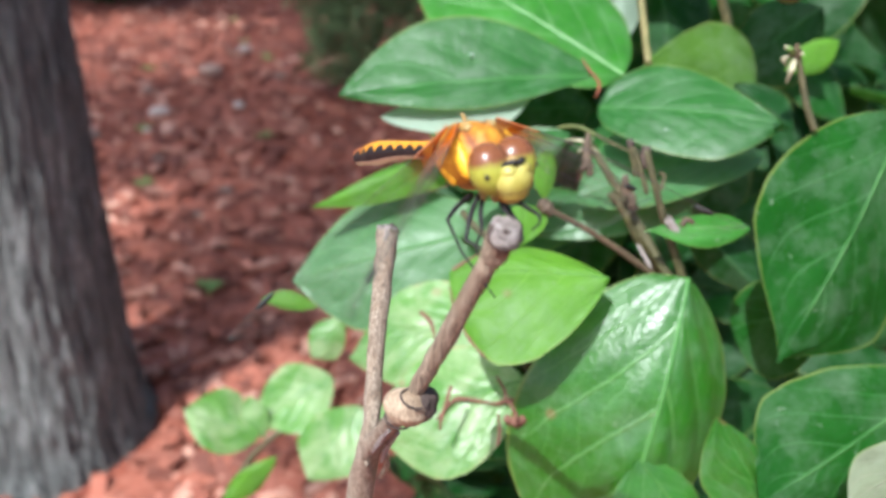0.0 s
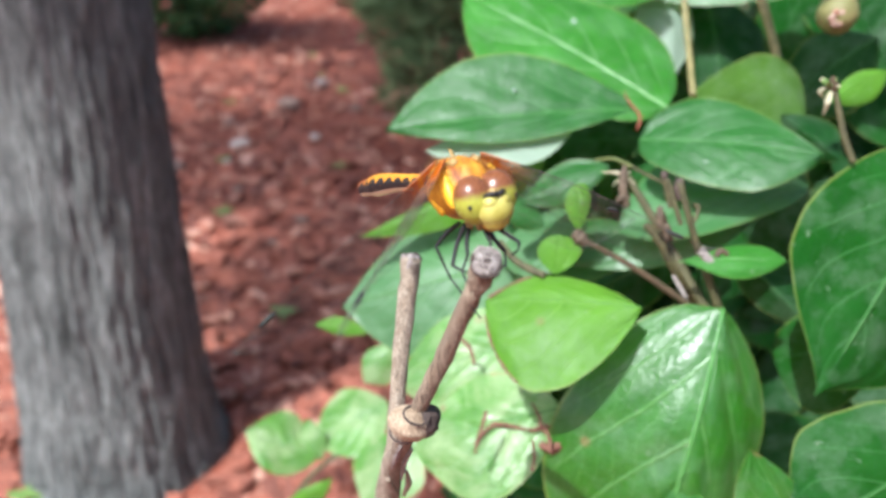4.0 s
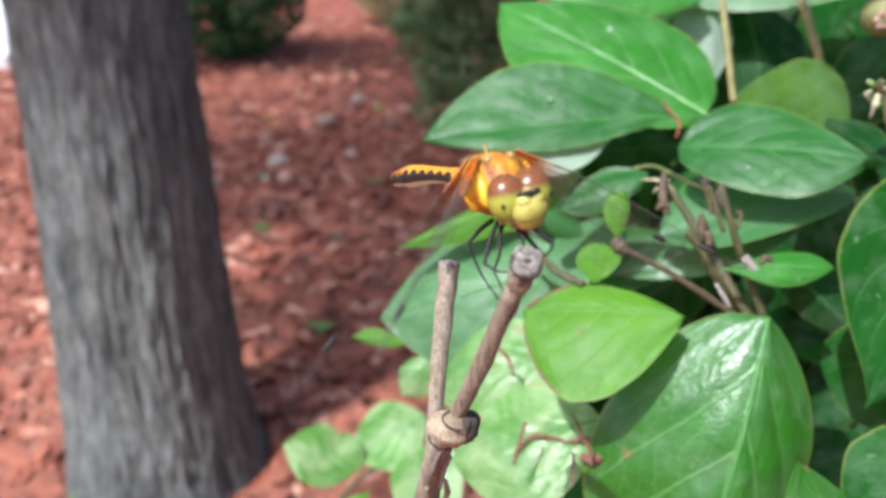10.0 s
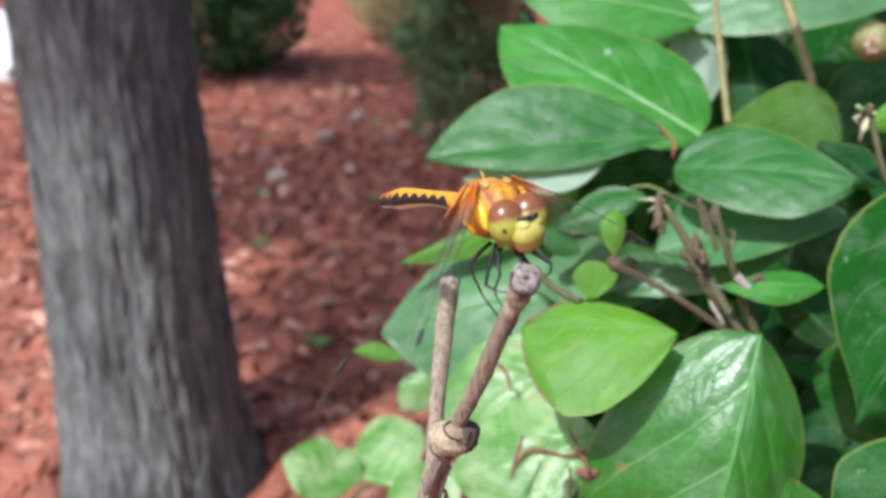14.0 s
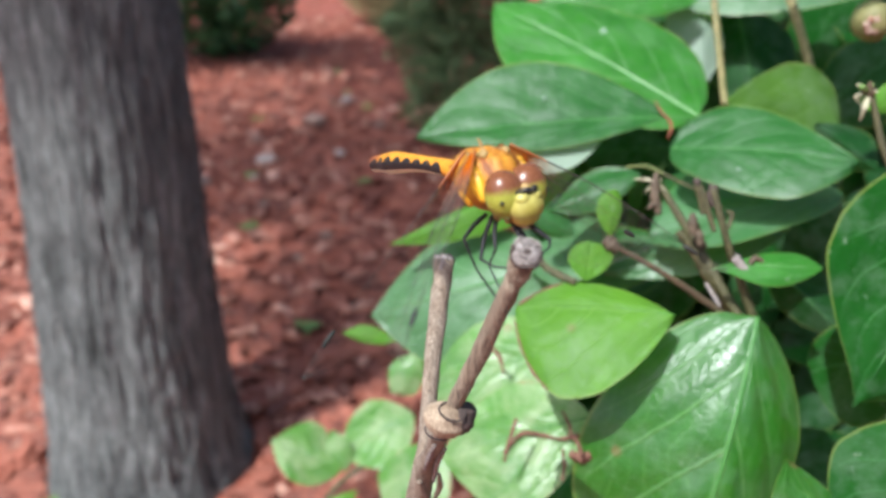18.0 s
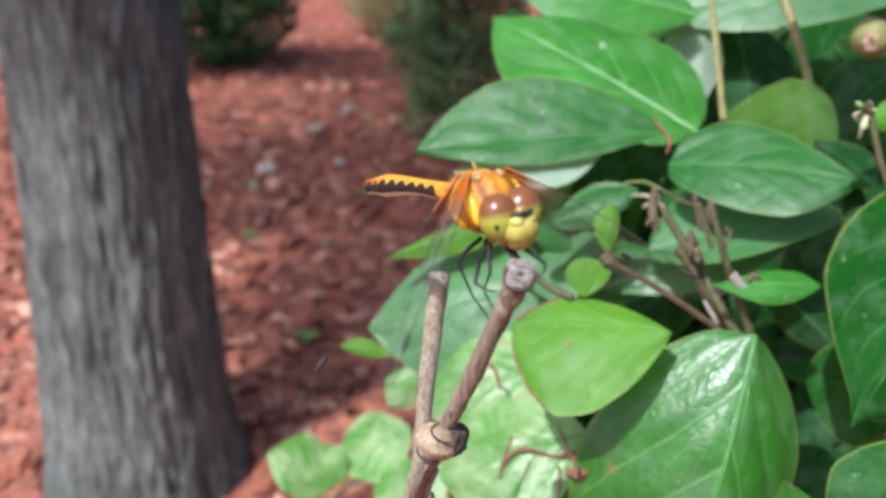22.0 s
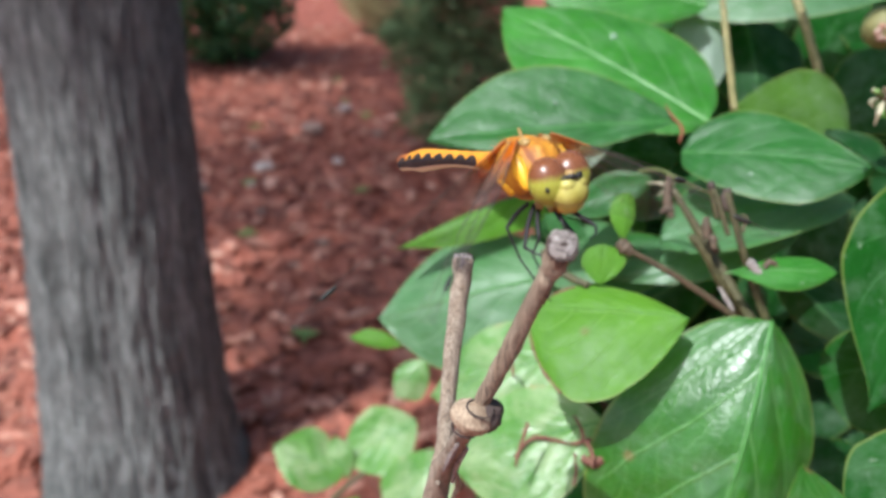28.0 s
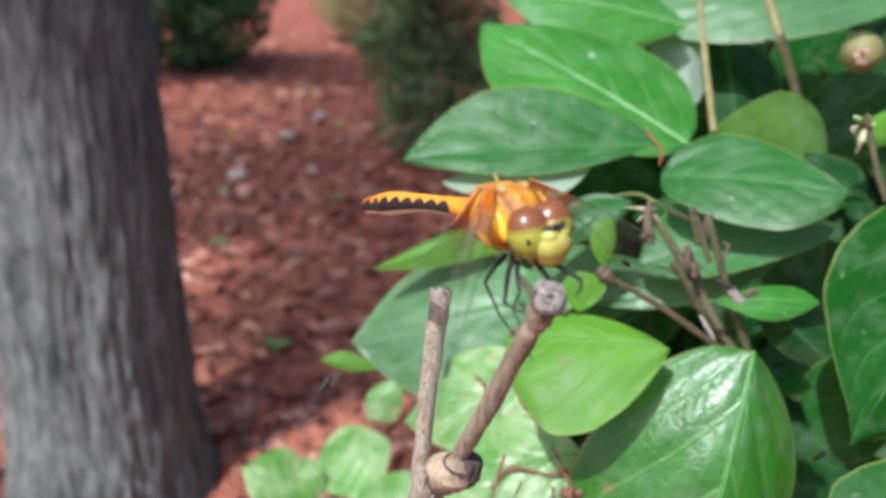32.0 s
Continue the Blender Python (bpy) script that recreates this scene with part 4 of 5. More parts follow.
stem([(0.0493, 0.1444, 0.8858), (0.0491, 0.1455, 0.8881), (0.0491, 0.1463, 0.8900)], [0.0007, 0.001, 0.0004], BUD_PINK, 'bud')
stem([(0.0503, 0.1426, 0.8843), (0.0501, 0.1435, 0.8862), (0.0496, 0.1438, 0.8869)], [0.0006, 0.0009, 0.0004], BUD_PINK, 'bud')
stem([(0.0519, 0.1426, 0.8927), (0.0516, 0.1437, 0.8949), (0.0517, 0.1445, 0.8967)], [0.0008, 0.0011, 0.0009], BUD_DARK, 'bud')
stem([(0.0504, 0.1434, 0.8908), (0.0496, 0.1449, 0.8939), (0.0490, 0.1462, 0.8968)], [0.0006, 0.0006, 0.0006], TWIG_GREEN, 'spur')
stem([(0.0491, 0.1458, 0.8958), (0.0490, 0.1462, 0.8968), (0.0489, 0.1465, 0.8975)], [0.0006, 0.0008, 0.0004], BUD_DARK, 'bud')
stem([(0.0546, 0.1408, 0.8888), (0.0554, 0.1420, 0.8913), (0.0543, 0.1423, 0.8920)], [0.0004, 0.0005, 0.0003], TWIG_GREEN, 'spur')
stem([(0.0614, 0.1353, 0.8804), (0.0575, 0.1355, 0.8821), (0.0550, 0.1361, 0.8847)], [0.0005, 0.0009, 0.0008], CUT_WOOD, 'bark_flake')
stem([(0.0580, 0.1356, 0.8835), (0.0589, 0.1361, 0.8846), (0.0601, 0.1359, 0.8842), (0.0603, 0.1356, 0.8834)], [0.0006, 0.0006, 0.0005, 0.0003], BUD_PINK, 'bud')
stem([(0.0308, 0.1423, 0.8860), (0.0322, 0.1418, 0.8849), (0.0335, 0.1412, 0.8837)], [0.001, 0.0016, 0.0008], BUD_PINK, 'bud')
stem([(0.0601, 0.1438, 0.8679), (0.0548, 0.1448, 0.8748), (0.0502, 0.1469, 0.8817), (0.0472, 0.1484, 0.8849)], [0.0014, 0.0013, 0.001, 0.0007], TWIG_GREEN, 'branch')
# unseen leaf above the view, added to shade the upper right leaves
leaf((0.1260, 0.2000, 0.9590), (0.0670, 0.1940, 0.9630), (0.0950, 0.2140, 0.9670), (0.0950, 0.1800, 0.9530), LEAF_MID, 0.05, 1)
stem([(0.0131, 0.1289, 0.8516), (0.0114, 0.1267, 0.8466), (0.0107, 0.1253, 0.8435)], [0.0003, 0.00035, 0.0002], DRY_EDGE, 'withered_stalk')
stem([(0.0225, 0.1257, 0.8466), (0.0228, 0.1242, 0.8432), (0.0223, 0.1231, 0.8407)], [0.0002, 0.0003, 0.0002], DRY_EDGE, 'withered_stalk')
stem([(0.0227, 0.1313, 0.8519), (0.0242, 0.1292, 0.8497), (0.0243, 0.1276, 0.8484)], [0.0002, 0.0003, 0.0002], DRY_EDGE, 'withered_stalk')
leaf((0.0409, 0.1739, 0.8736), (0.0191, 0.1757, 0.8634), (0.0318, 0.1837, 0.8738), (0.0283, 0.1650, 0.8638), LEAF_SHEEN, 0.05, 1)
stem([(0.0244, 0.1285, 0.8479), (0.0258, 0.1270, 0.8469), (0.0263, 0.1255, 0.8450)], [0.0003, 0.0004, 0.0004], DRY_EDGE, 'withered_stalk')
# end of the placed leaves


def dark_inside():
    """The inner leaves and stems of the shrub, down to the ground; the leaf colours carry the shade."""
    rnd = random.Random(31)
    for k in range(6):
        top = Vector((0.03 + 0.03 * k, 0.24 + 0.02 * (k % 3), 0.80 - 0.03 * k))
        stem([(0.30 + 0.03 * k - 0.08, 0.34 + 0.02 * k, -0.04), (0.2 + 0.02 * k, 0.33, 0.4), top], [0.006, 0.005, 0.003], TWIG_BROWN)
    for k in range(760):
        d = rnd.uniform(0.275, 0.44)
        across, down = rnd.uniform(-0.02, 0.75), rnd.uniform(-0.40, 0.55)
        if across < (0.10 if down < -0.05 else 0.03):
            continue
        base = Vector((across * d, d * (0.906 - 0.423 * down), 0.95 - d * (0.423 + 0.906 * down)))
        way = Vector((rnd.gauss(0, 1), rnd.gauss(-0.3, 0.6), rnd.gauss(-0.1, 0.7))).normalized()
        face = Vector((rnd.gauss(0, 0.4), rnd.gauss(-0.5, 0.4), 0.8)).normalized()
        side = way.cross(face).normalized()
        size = rnd.uniform(0.04, 0.06)
        tip = base + way * size
        ahead = tip.y * 0.906 - (tip.z - 0.95) * 0.423
        if ahead < 0.25 or tip.x / ahead < (0.08 if down < -0.05 else 0.02):
            continue
        mid = base + way * size * 0.45
        leaf(base, tip, mid + side * size * 0.26, mid - side * size * 0.26, rnd.choice((LEAF_SHADED, LEAF_SHADED, LEAF_HALF_SHADED)), 0.06, 0, rows=20, across=6)


# ---- the dragonfly ----
def insect_material(name, low, high, scale=400, rough=0.4):
    return plain(name, low, high, scale, rough, 0.25, 0.0002)


FLIGHT = [
    (0, pose(0.00620, 0.06470, 0.92498, 18.13, -0.00, -156.33)),
    (0.5, pose(0.00596, 0.06476, 0.92506, 17.90, -0.00, -153.22)),
    (1, pose(0.00586, 0.06482, 0.92518, 17.85, -0.00, -153.63)),
    (1.5, pose(0.00583, 0.06477, 0.92511, 18.17, -0.00, -153.41)),
    (2, pose(0.00589, 0.06482, 0.92510, 18.11, -0.00, -152.88)),
    (2.5, pose(0.00587, 0.06481, 0.92524, 17.76, -0.00, -153.11)),
    (3, pose(0.00602, 0.06482, 0.92522, 18.47, -0.00, -152.95)),
    (3.5, pose(0.00598, 0.06483, 0.92521, 17.88, -0.00, -152.79)),
    (5.5, pose(0.00594, 0.06488, 0.92527, 17.33, -0.00, -153.75)),
    (6, pose(0.00601, 0.06487, 0.92525, 17.14, -0.00, -153.40)),
    (6.5, pose(0.00592, 0.06485, 0.92527, 17.02, -0.00, -153.44)),
    (7, pose(0.00582, 0.06493, 0.92527, 16.93, -0.00, -153.25)),
    (7.5, pose(0.00585, 0.06487, 0.92517, 16.85, -0.00, -153.12)),
    (8, pose(0.00585, 0.06491, 0.92539, 16.48, -0.00, -152.51)),
    (8.5, pose(0.00588, 0.06487, 0.92537, 17.37, -0.00, -153.29)),
    (9, pose(0.00476, 0.06531, 0.92617, 16.86, -0.00, -156.68)),
    (9.5, pose(0.00547, 0.06492, 0.92543, 14.06, -0.00, -153.28)),
    (10, pose(0.00547, 0.06492, 0.92535, 14.36, -0.00, -153.36)),
    (10.5, pose(0.00549, 0.06495, 0.92540, 14.71, -0.00, -153.71)),
    (11, pose(0.00555, 0.06490, 0.92537, 14.90, -0.00, -152.89)),
    (11.5, pose(0.00554, 0.06493, 0.92530, 14.61, -0.00, -153.40)),
    (12, pose(0.00541, 0.06469, 0.92498, 14.81, -0.00, -149.62)),
    (12.5, pose(0.00548, 0.06474, 0.92503, 14.66, -0.00, -149.73)),
    (13, pose(0.00541, 0.06471, 0.92501, 14.10, -0.00, -149.66)),
    (13.5, pose(0.00540, 0.06481, 0.92502, 14.04, -0.00, -149.28)),
    (15.5, pose(0.00534, 0.06473, 0.92494, 11.45, -0.00, -149.51)),
    (16, pose(0.00544, 0.06468, 0.92493, 10.95, -0.00, -148.97)),
    (16.5, pose(0.00534, 0.06482, 0.92514, 10.87, -0.00, -149.45)),
    (17, pose(0.00531, 0.06483, 0.92505, 11.10, -0.00, -148.91)),
    (17.5, pose(0.00513, 0.06478, 0.92503, 10.97, -0.00, -149.19)),
    (18, pose(0.00517, 0.06474, 0.92500, 11.07, -0.00, -149.38)),
    (18.5, pose(0.00521, 0.06472, 0.92494, 11.00, -0.00, -148.88)),
    (19, pose(0.00508, 0.06480, 0.92501, 10.82, -0.00, -148.21)),
    (19.5, pose(0.00511, 0.06472, 0.92500, 11.16, -0.00, -148.36)),
    (20, pose(0.00521, 0.06472, 0.92491, 11.11, -0.00, -148.73)),
    (20.5, pose(0.00515, 0.06480, 0.92502, 11.64, -0.00, -148.80)),
    (21, pose(0.00530, 0.06471, 0.92498, 11.63, -0.00, -149.26)),
    (21.5, pose(0.00531, 0.06466, 0.92489, 12.11, -0.00, -149.06)),
    (22, pose(0.00525, 0.06469, 0.92480, 11.97, -0.00, -149.12)),
    (22.5, pose(0.00532, 0.06469, 0.92491, 11.52, -0.00, -148.69)),
    (23, pose(0.00527, 0.06472, 0.92500, 11.71, -0.00, -149.11)),
    (23.5, pose(0.00519, 0.06480, 0.92506, 11.98, -0.00, -149.30)),
    (24, pose(0.00520, 0.06477, 0.92499, 12.35, -0.00, -149.41)),
    (24.5, pose(0.00580, 0.06514, 0.92585, 11.75, -0.00, -146.41)),
    (26.5, pose(0.00544, 0.06485, 0.92514, 12.04, -0.00, -146.38)),
    (27, pose(0.00551, 0.06486, 0.92522, 11.91, -0.00, -146.96)),
    (27.5, pose(0.00550, 0.06484, 0.92514, 12.40, -0.00, -147.34)),
    (28, pose(0.00594, 0.06495, 0.92543, 12.54, -0.00, -148.46)),
    (28.5, pose(0.00580, 0.06493, 0.92549, 12.66, -0.00, -146.05)),
    (29, pose(0.00561, 0.06487, 0.92525, 13.24, -0.00, -147.16)),
    (29.5, pose(0.00552, 0.06479, 0.92511, 13.36, -0.00, -146.77)),
    (30, pose(0.00544, 0.06481, 0.92510, 13.39, -0.00, -146.47)),
    (30.5, pose(0.00539, 0.06478, 0.92510, 12.93, -0.00, -145.97)),
    (31, pose(0.00585, 0.06486, 0.92522, 12.32, -0.00, -145.64)),
    (31.5, pose(0.00552, 0.06481, 0.92508, 13.37, -0.00, -147.01)),
    (32, pose(0.00555, 0.06483, 0.92506, 13.61, -0.00, -146.78)),
]  # dragonfly
AMBER = insect_material("amber", (0.56, 0.21, 0.008), (0.74, 0.34, 0.014), 400, 0.5)


def thorax_material():
    """Amber with rust bands along the shoulders and a mottled bloom."""
    g = Graph("thorax", 0.58)
    c = g.coords()
    xyz = g.node("ShaderNodeSeparateXYZ")
    g.put(xyz.inputs[0], c)
    far = g.math("ABSOLUTE", xyz.outputs[0])
    cloud = g.noise(700, 5, 0.65, c)
    off = g.math("ABSOLUTE", g.math("SUBTRACT", g.math("ADD", far, g.math("MULTIPLY_ADD", cloud, 0.0007, -0.00035)), 0.00160))
    base = g.mix(g.ramp(cloud, 0.3, 0.7), (0.38, 0.135, 0.006), (0.62, 0.29, 0.014))
    base = g.mix(g.math("MULTIPLY", g.ramp(off, 0.0005, 0.0001), 0.9), base, (0.22, 0.055, 0.010))
    keel = g.math("ABSOLUTE", g.math("SUBTRACT", far, 0.0005))
    base = g.mix(g.math("MULTIPLY", g.ramp(keel, 0.00025, 0.00005), 0.3), base, (0.24, 0.07, 0.010))
    low = g.ramp(xyz.outputs[2], -0.0008, -0.0026)
    g.colour(g.mix(g.math("MULTIPLY", low, 0.6), base, (0.40, 0.30, 0.06)))
    g.bump(cloud, 0.4, 0.0003)
    return g.mat


THORAX = thorax_material()
RUST = insect_material("rust", (0.30, 0.075, 0.012), (0.42, 0.13, 0.02))
YELLOW = insect_material("yellow", (0.74, 0.36, 0.012), (0.84, 0.47, 0.02))
HAIR = insect_material("hair", (0.38, 0.20, 0.05), (0.52, 0.33, 0.11))
TAN = insect_material("tan", (0.30, 0.19, 0.06), (0.44, 0.30, 0.10))
CREAM = insect_material("cream", (0.35, 0.30, 0.040), (0.54, 0.50, 0.14), 420, 0.34)
LIP = insect_material("lip", (0.40, 0.30, 0.035), (0.55, 0.45, 0.09), 300, 0.4)
OLIVE = insect_material("olive", (0.32, 0.36, 0.05), (0.44, 0.46, 0.08), 300, 0.25)


def eye_material():
    """Compound eye: rust-brown cap over an olive lower half, with a soft border."""
    g = Graph("eye", 0.3)
    z = g.node("ShaderNodeSeparateXYZ")
    g.put(z.inputs[0], g.coords())
    cloud = g.noise(700, 4, 0.6, g.coords())
    g.put(g.bsdf.inputs["Roughness"], g.math("MULTIPLY_ADD", cloud, 0.16, 0.20))
    high = g.math("ADD", z.outputs[2], g.math("MULTIPLY_ADD", cloud, 0.0006, -0.0003))
    g.colour(g.mix(g.ramp(high, 0.0002, 0.0009), (0.37, 0.38, 0.05), (0.185, 0.066, 0.024)))
    return g.mat


EYE = eye_material()
BLACK = insect_material("black", (0.007, 0.007, 0.008), (0.018, 0.016, 0.016), 500, 0.55)
PALE_BELLY = insect_material("pale_belly", (0.60, 0.57, 0.38), (0.74, 0.71, 0.50))


def wing_material():
    g = Graph("wing", 0.2)
    s, across = g.uv()
    cells = g.node("ShaderNodeTexVoronoi", Scale=1100.0)
    cells.feature = "DISTANCE_TO_EDGE"
    g.put(cells.inputs["Vector"], g.coords((1, 1, 1)))
    net = g.ramp(cells.outputs[0], 0.10, 0.05)
    amber = g.math("MULTIPLY", g.ramp(s, 0.26, 0.08), g.ramp(across, 1.05, 0.45))
    g.colour(g.mix(amber, (0.18, 0.17, 0.15), (0.48, 0.11, 0.003)))
    g.bsdf.inputs["Specular IOR Level"].default_value = 0.15
    clear = g.node("ShaderNodeBsdfTransparent")
    both = g.node("ShaderNodeMixShader")
    cover = g.math("ADD", g.math("MULTIPLY", net, 0.07), g.math("MULTIPLY_ADD", amber, 0.80, 0.08))
    g.put(both.inputs[0], cover)
    g.put(both.inputs[1], clear.outputs[0])
    g.put(both.inputs[2], g.bsdf.outputs[0])
    g.put(g.out.inputs[0], both.outputs[0])
    return g.mat


WING = wing_material()
VEIN = insect_material("vein", (0.035, 0.028, 0.022), (0.07, 0.055, 0.04))
STIGMA = insect_material("stigma", (0.018, 0.022, 0.018), (0.035, 0.040, 0.032), 500, 0.7)
MM = 0.001


def wing(body, side, root, way, chord, length, width, bold, held):
    """A clear wing, amber at its root, with a stiff front vein and a dark mark near the tip."""
    root, way, chord = Vector(root) * MM, Vector(way).normalized(), Vector(chord)
    chord = (chord - way * chord.dot(way)).normalized()
    lift = way.cross(chord)
    length, width = length * MM, width * MM
    bm = bmesh.new()
    uv = bm.loops.layers.uv.new("UVMap")
    grid, where = [], {}
    for i in range(25):
        s = i / 24
        wide = width * (0.28 + 0.72 * min(s / 0.35, 1) ** 0.8) * (1 if s < 0.72 else max(1 - ((s - 0.72) / 0.28) ** 2.2, 0.02))
        row = []
        for j in range(7):
            u = j / 6
            v = bm.verts.new(root + way * (length * s) + chord * (-0.0006 * math.sin(s * 3) + wide * u) + lift * (0.0003 * math.sin(j * 2.1 + s * 5)))
            where[v] = (s, u)
            row.append(v)
        grid.append(row)
    for a, b in zip(grid, grid[1:]):
        for j in range(6):
            face = bm.faces.new((a[j], a[j + 1], b[j + 1], b[j]))
            for loop in face.loops:
                loop[uv].uv = where[loop.vert]
    front = [row[0].co.copy() for row in grid]
    inner = [[row[j].co.copy() for row in grid] for j in range(7)]
    blade = part("wing", bm, WING, body, "clear wing with amber base")
    root_vein = tube(bmesh.new(), front[:5:2], [0.00012, 0.00009, 0.00005], 6)
    part("front_vein", root_vein, RUST, blade, "rust red front vein")
    part("front_vein", tube(bmesh.new(), front[4:25:4], [w * bold for w in (0.00007, 0.00006, 0.00005, 0.00004, 0.00003, 0.00001)], 5), VEIN, blade)
    for j in (1, 2, 3, 4, 5):
        line = inner[j][: 21 - 2 * j: 3]
        part("vein", tube(bmesh.new(), line, [bold * (0.00003 - 0.00002 * k / len(line)) for k in range(len(line))], 4), VEIN, blade)
    a, b = front[19], front[21]
    bm = bmesh.new()
    ball(bm, (a + b) / 2 + chord * 0.0003, ((b - a).length * 0.50, 0.0003, 0.0002), Matrix((way, chord, lift)).transposed(), 10, 6)
    part("wing_mark", bm, STIGMA, blade, "dark wing mark")
    return blade, side, root, held


def shell(spine, a, b, ra, rb, side, low, front, back, out):
    """A strip on one side of an abdomen ring, from one angle up to an edge that slopes from front to back."""
    bm = bmesh.new()
    grid = []
    for i in range(11):
        f = i / 10
        top = back + (front - back) * math.sin(math.pi * min(f * 1.08, 1)) ** 0.8
        r, c, row = (ra + (rb - ra) * f) * out, spine(a + (b - a) * f), []
        for j in range(6):
            t = radians(low + (top - low) * j / 5)
            row.append(bm.verts.new(c + Vector((side * r * math.cos(t), 0, r * math.sin(t)))))
        grid.append(row)
    for p, q in zip(grid, grid[1:]):
        for j in range(5):
            bm.faces.new((p[j], p[j + 1], q[j + 1], q[j]))
    return bm


def dragonfly():
    body = tagged(new("dragonfly"), "amber dragonfly with black-edged abdomen perched on a cut twig", "dragonfly")
    head = part("head", ball(bmesh.new(), (0, -0.0006, -0.0003), (0.0021, 0.0014, 0.0021)), OLIVE, body)
    for side in (-1, 1):
        turn = Euler((0, 0.25 * side, 0.35 * side)).to_matrix()
        part("eye", ball(bmesh.new(), (side * 1.16 * MM, -0.35 * MM, 0.0), (1.92 * MM, 1.80 * MM, 2.28 * MM), turn, 32, 24), EYE, head, "rust and olive compound eye")
        part("eye_spot", ball(bmesh.new(), (side * 2.36 * MM, 0.95 * MM, -0.32 * MM), (0.25 * MM, 0.22 * MM, 0.27 * MM), turn, 10, 8), BLACK, head)
    snout = bmesh.new()
    ball(snout, (0, 1.05 * MM, -1.12 * MM), (1.72 * MM, 1.38 * MM, 1.46 * MM), None, 26, 18)
    for side in (-1, 1):
        ball(snout, (side * 0.58 * MM, 1.34 * MM, -0.30 * MM), (0.86 * MM, 0.88 * MM, 0.72 * MM), None, 20, 14)
    part("face", snout, CREAM, head, "cream yellow face")
    part("lip", ball(bmesh.new(), (0, 0.84 * MM, -1.98 * MM), (1.34 * MM, 1.16 * MM, 0.98 * MM), None, 22, 16), LIP, head, "yellow-brown lip")
    part("jaw", ball(bmesh.new(), (0, 0.42 * MM, -2.32 * MM), (1.12 * MM, 1.05 * MM, 0.75 * MM), None, 18, 12), AMBER, head, "amber jaw")
    for side in (-1, 1):
        line = [(side * x * MM, y * MM, z * MM) for x, y, z in ((0.05, 2.02, 0.36), (0.45, 1.98, 0.50), (0.95, 1.55, 0.42), (1.25, 1.20, 0.20))]
        part("brow", tube(bmesh.new(), line, [0.00022, 0.00024, 0.00018, 0.00008], 8), BLACK, head, "black brow line")
    part("brow", ball(bmesh.new(), (0, 1.25 * MM, 0.62 * MM), (0.48 * MM, 0.5 * MM, 0.30 * MM), None, 16, 10), TAN, head, "tan bump between the eyes")
    # chest
    chest = bmesh.new()
    ball(chest, (0, -4.7 * MM, 1.0 * MM), (3.25 * MM, 4.0 * MM, 3.2 * MM), Euler((-0.25, 0, 0)).to_matrix(), 40, 26)
    for v in chest.verts:
        x = v.co.x / MM
        crease = math.exp(-((abs(x) - 1.55) / 0.3) ** 2) * 0.22 + math.exp(-(x / 0.16) ** 2) * 0.16
        high = min(max((v.co.z / MM - 0.6) / 3.4, 0), 1)
        v.co.x *= 1 - 0.12 * high ** 1.3
        v.co.z -= max(v.co.z - 3.2 * MM, 0) * 0.55
        v.co += (Vector((0, -4.7 * MM, 1.2 * MM)) - v.co).normalized() * (crease * MM) + Vector((0, 0, 0.1 * MM * noise.noise(v.co * 900)))
    ball(chest, (0, -2.0 * MM, -0.2 * MM), (1.3 * MM, 1.3 * MM, 1.5 * MM))
    thorax = part("thorax", chest, THORAX, body)
    for side in (-1, 1):
        for y, z, long in ((-2.5, 0.9, 1.9), (-5.0, 0.4, 2.1)):
            turn = Euler((0.5, 0, 0)).to_matrix()
            part("side_patch", ball(bmesh.new(), (side * 2.5 * MM, y * MM, z * MM), (0.6 * MM, 0.8 * MM, long * MM), turn, 16, 12, 0.15), YELLOW, thorax, "yellow side patch")
    fuzz, rnd = bmesh.new(), random.Random(3)
    for k in range(420):
        a, b = rnd.uniform(-1.25, 1.25), rnd.uniform(-1.2, 1.2)
        way = Vector((math.sin(a), math.sin(b) * 0.8, math.cos(a) * math.cos(b))).normalized()
        p = Vector((way.x * 3.15 * (1 - 0.12 * max(way.z - 0.1, 0) ** 1.3), -4.7 + way.y * 3.9, min(1.0 + way.z * 3.1, 3.2 + 0.45 * max(way.z * 3.1 - 2.2, 0)))) * MM
        tip = p + way * rnd.uniform(0.5, 1.0) * MM + Vector((rnd.gauss(0, 0.2), rnd.gauss(0, 0.2), 0)) * MM
        e = way.orthogonal().normalized() * 0.03 * MM
        fuzz.faces.new([fuzz.verts.new(q) for q in (p - e, p + e, tip)])
    part("back_ridge", tube(bmesh.new(), [(0.0002, -0.0052, 0.0030), (0.0001, -0.0053, 0.0039), (0.0003, -0.0054, 0.0045)], [0.0003, 0.00018, 0.0001], 7, 0.3), TAN, thorax, "brown nub between the wing roots")
    for side in (-1, 1):
        for x, y, z, r in ((1.2, -3.5, 3.25, 0.55), (1.75, -4.6, 3.0, 0.6), (1.5, -6.0, 2.95, 0.55), (0.5, -4.4, 3.4, 0.4)):
            part("wing_root", ball(bmesh.new(), (side * x * MM, y * MM, z * MM), (r * MM, r * 1.2 * MM, r * 0.75 * MM), None, 12, 8, 0.4), TAN if r > 0.5 else HAIR, thorax, "brown wing hinge")
    part("fuzz", fuzz, HAIR, thorax, "fine pale hairs")
    # abdomen in ten rings, with a black saw-edge along each side and a pale belly
    def spine(t):
        return Vector((0, (-7.6 - 21.9 * t) * MM, (0.9 * (1 - t) + 0.55 * math.sin(t * 3.14)) * MM))
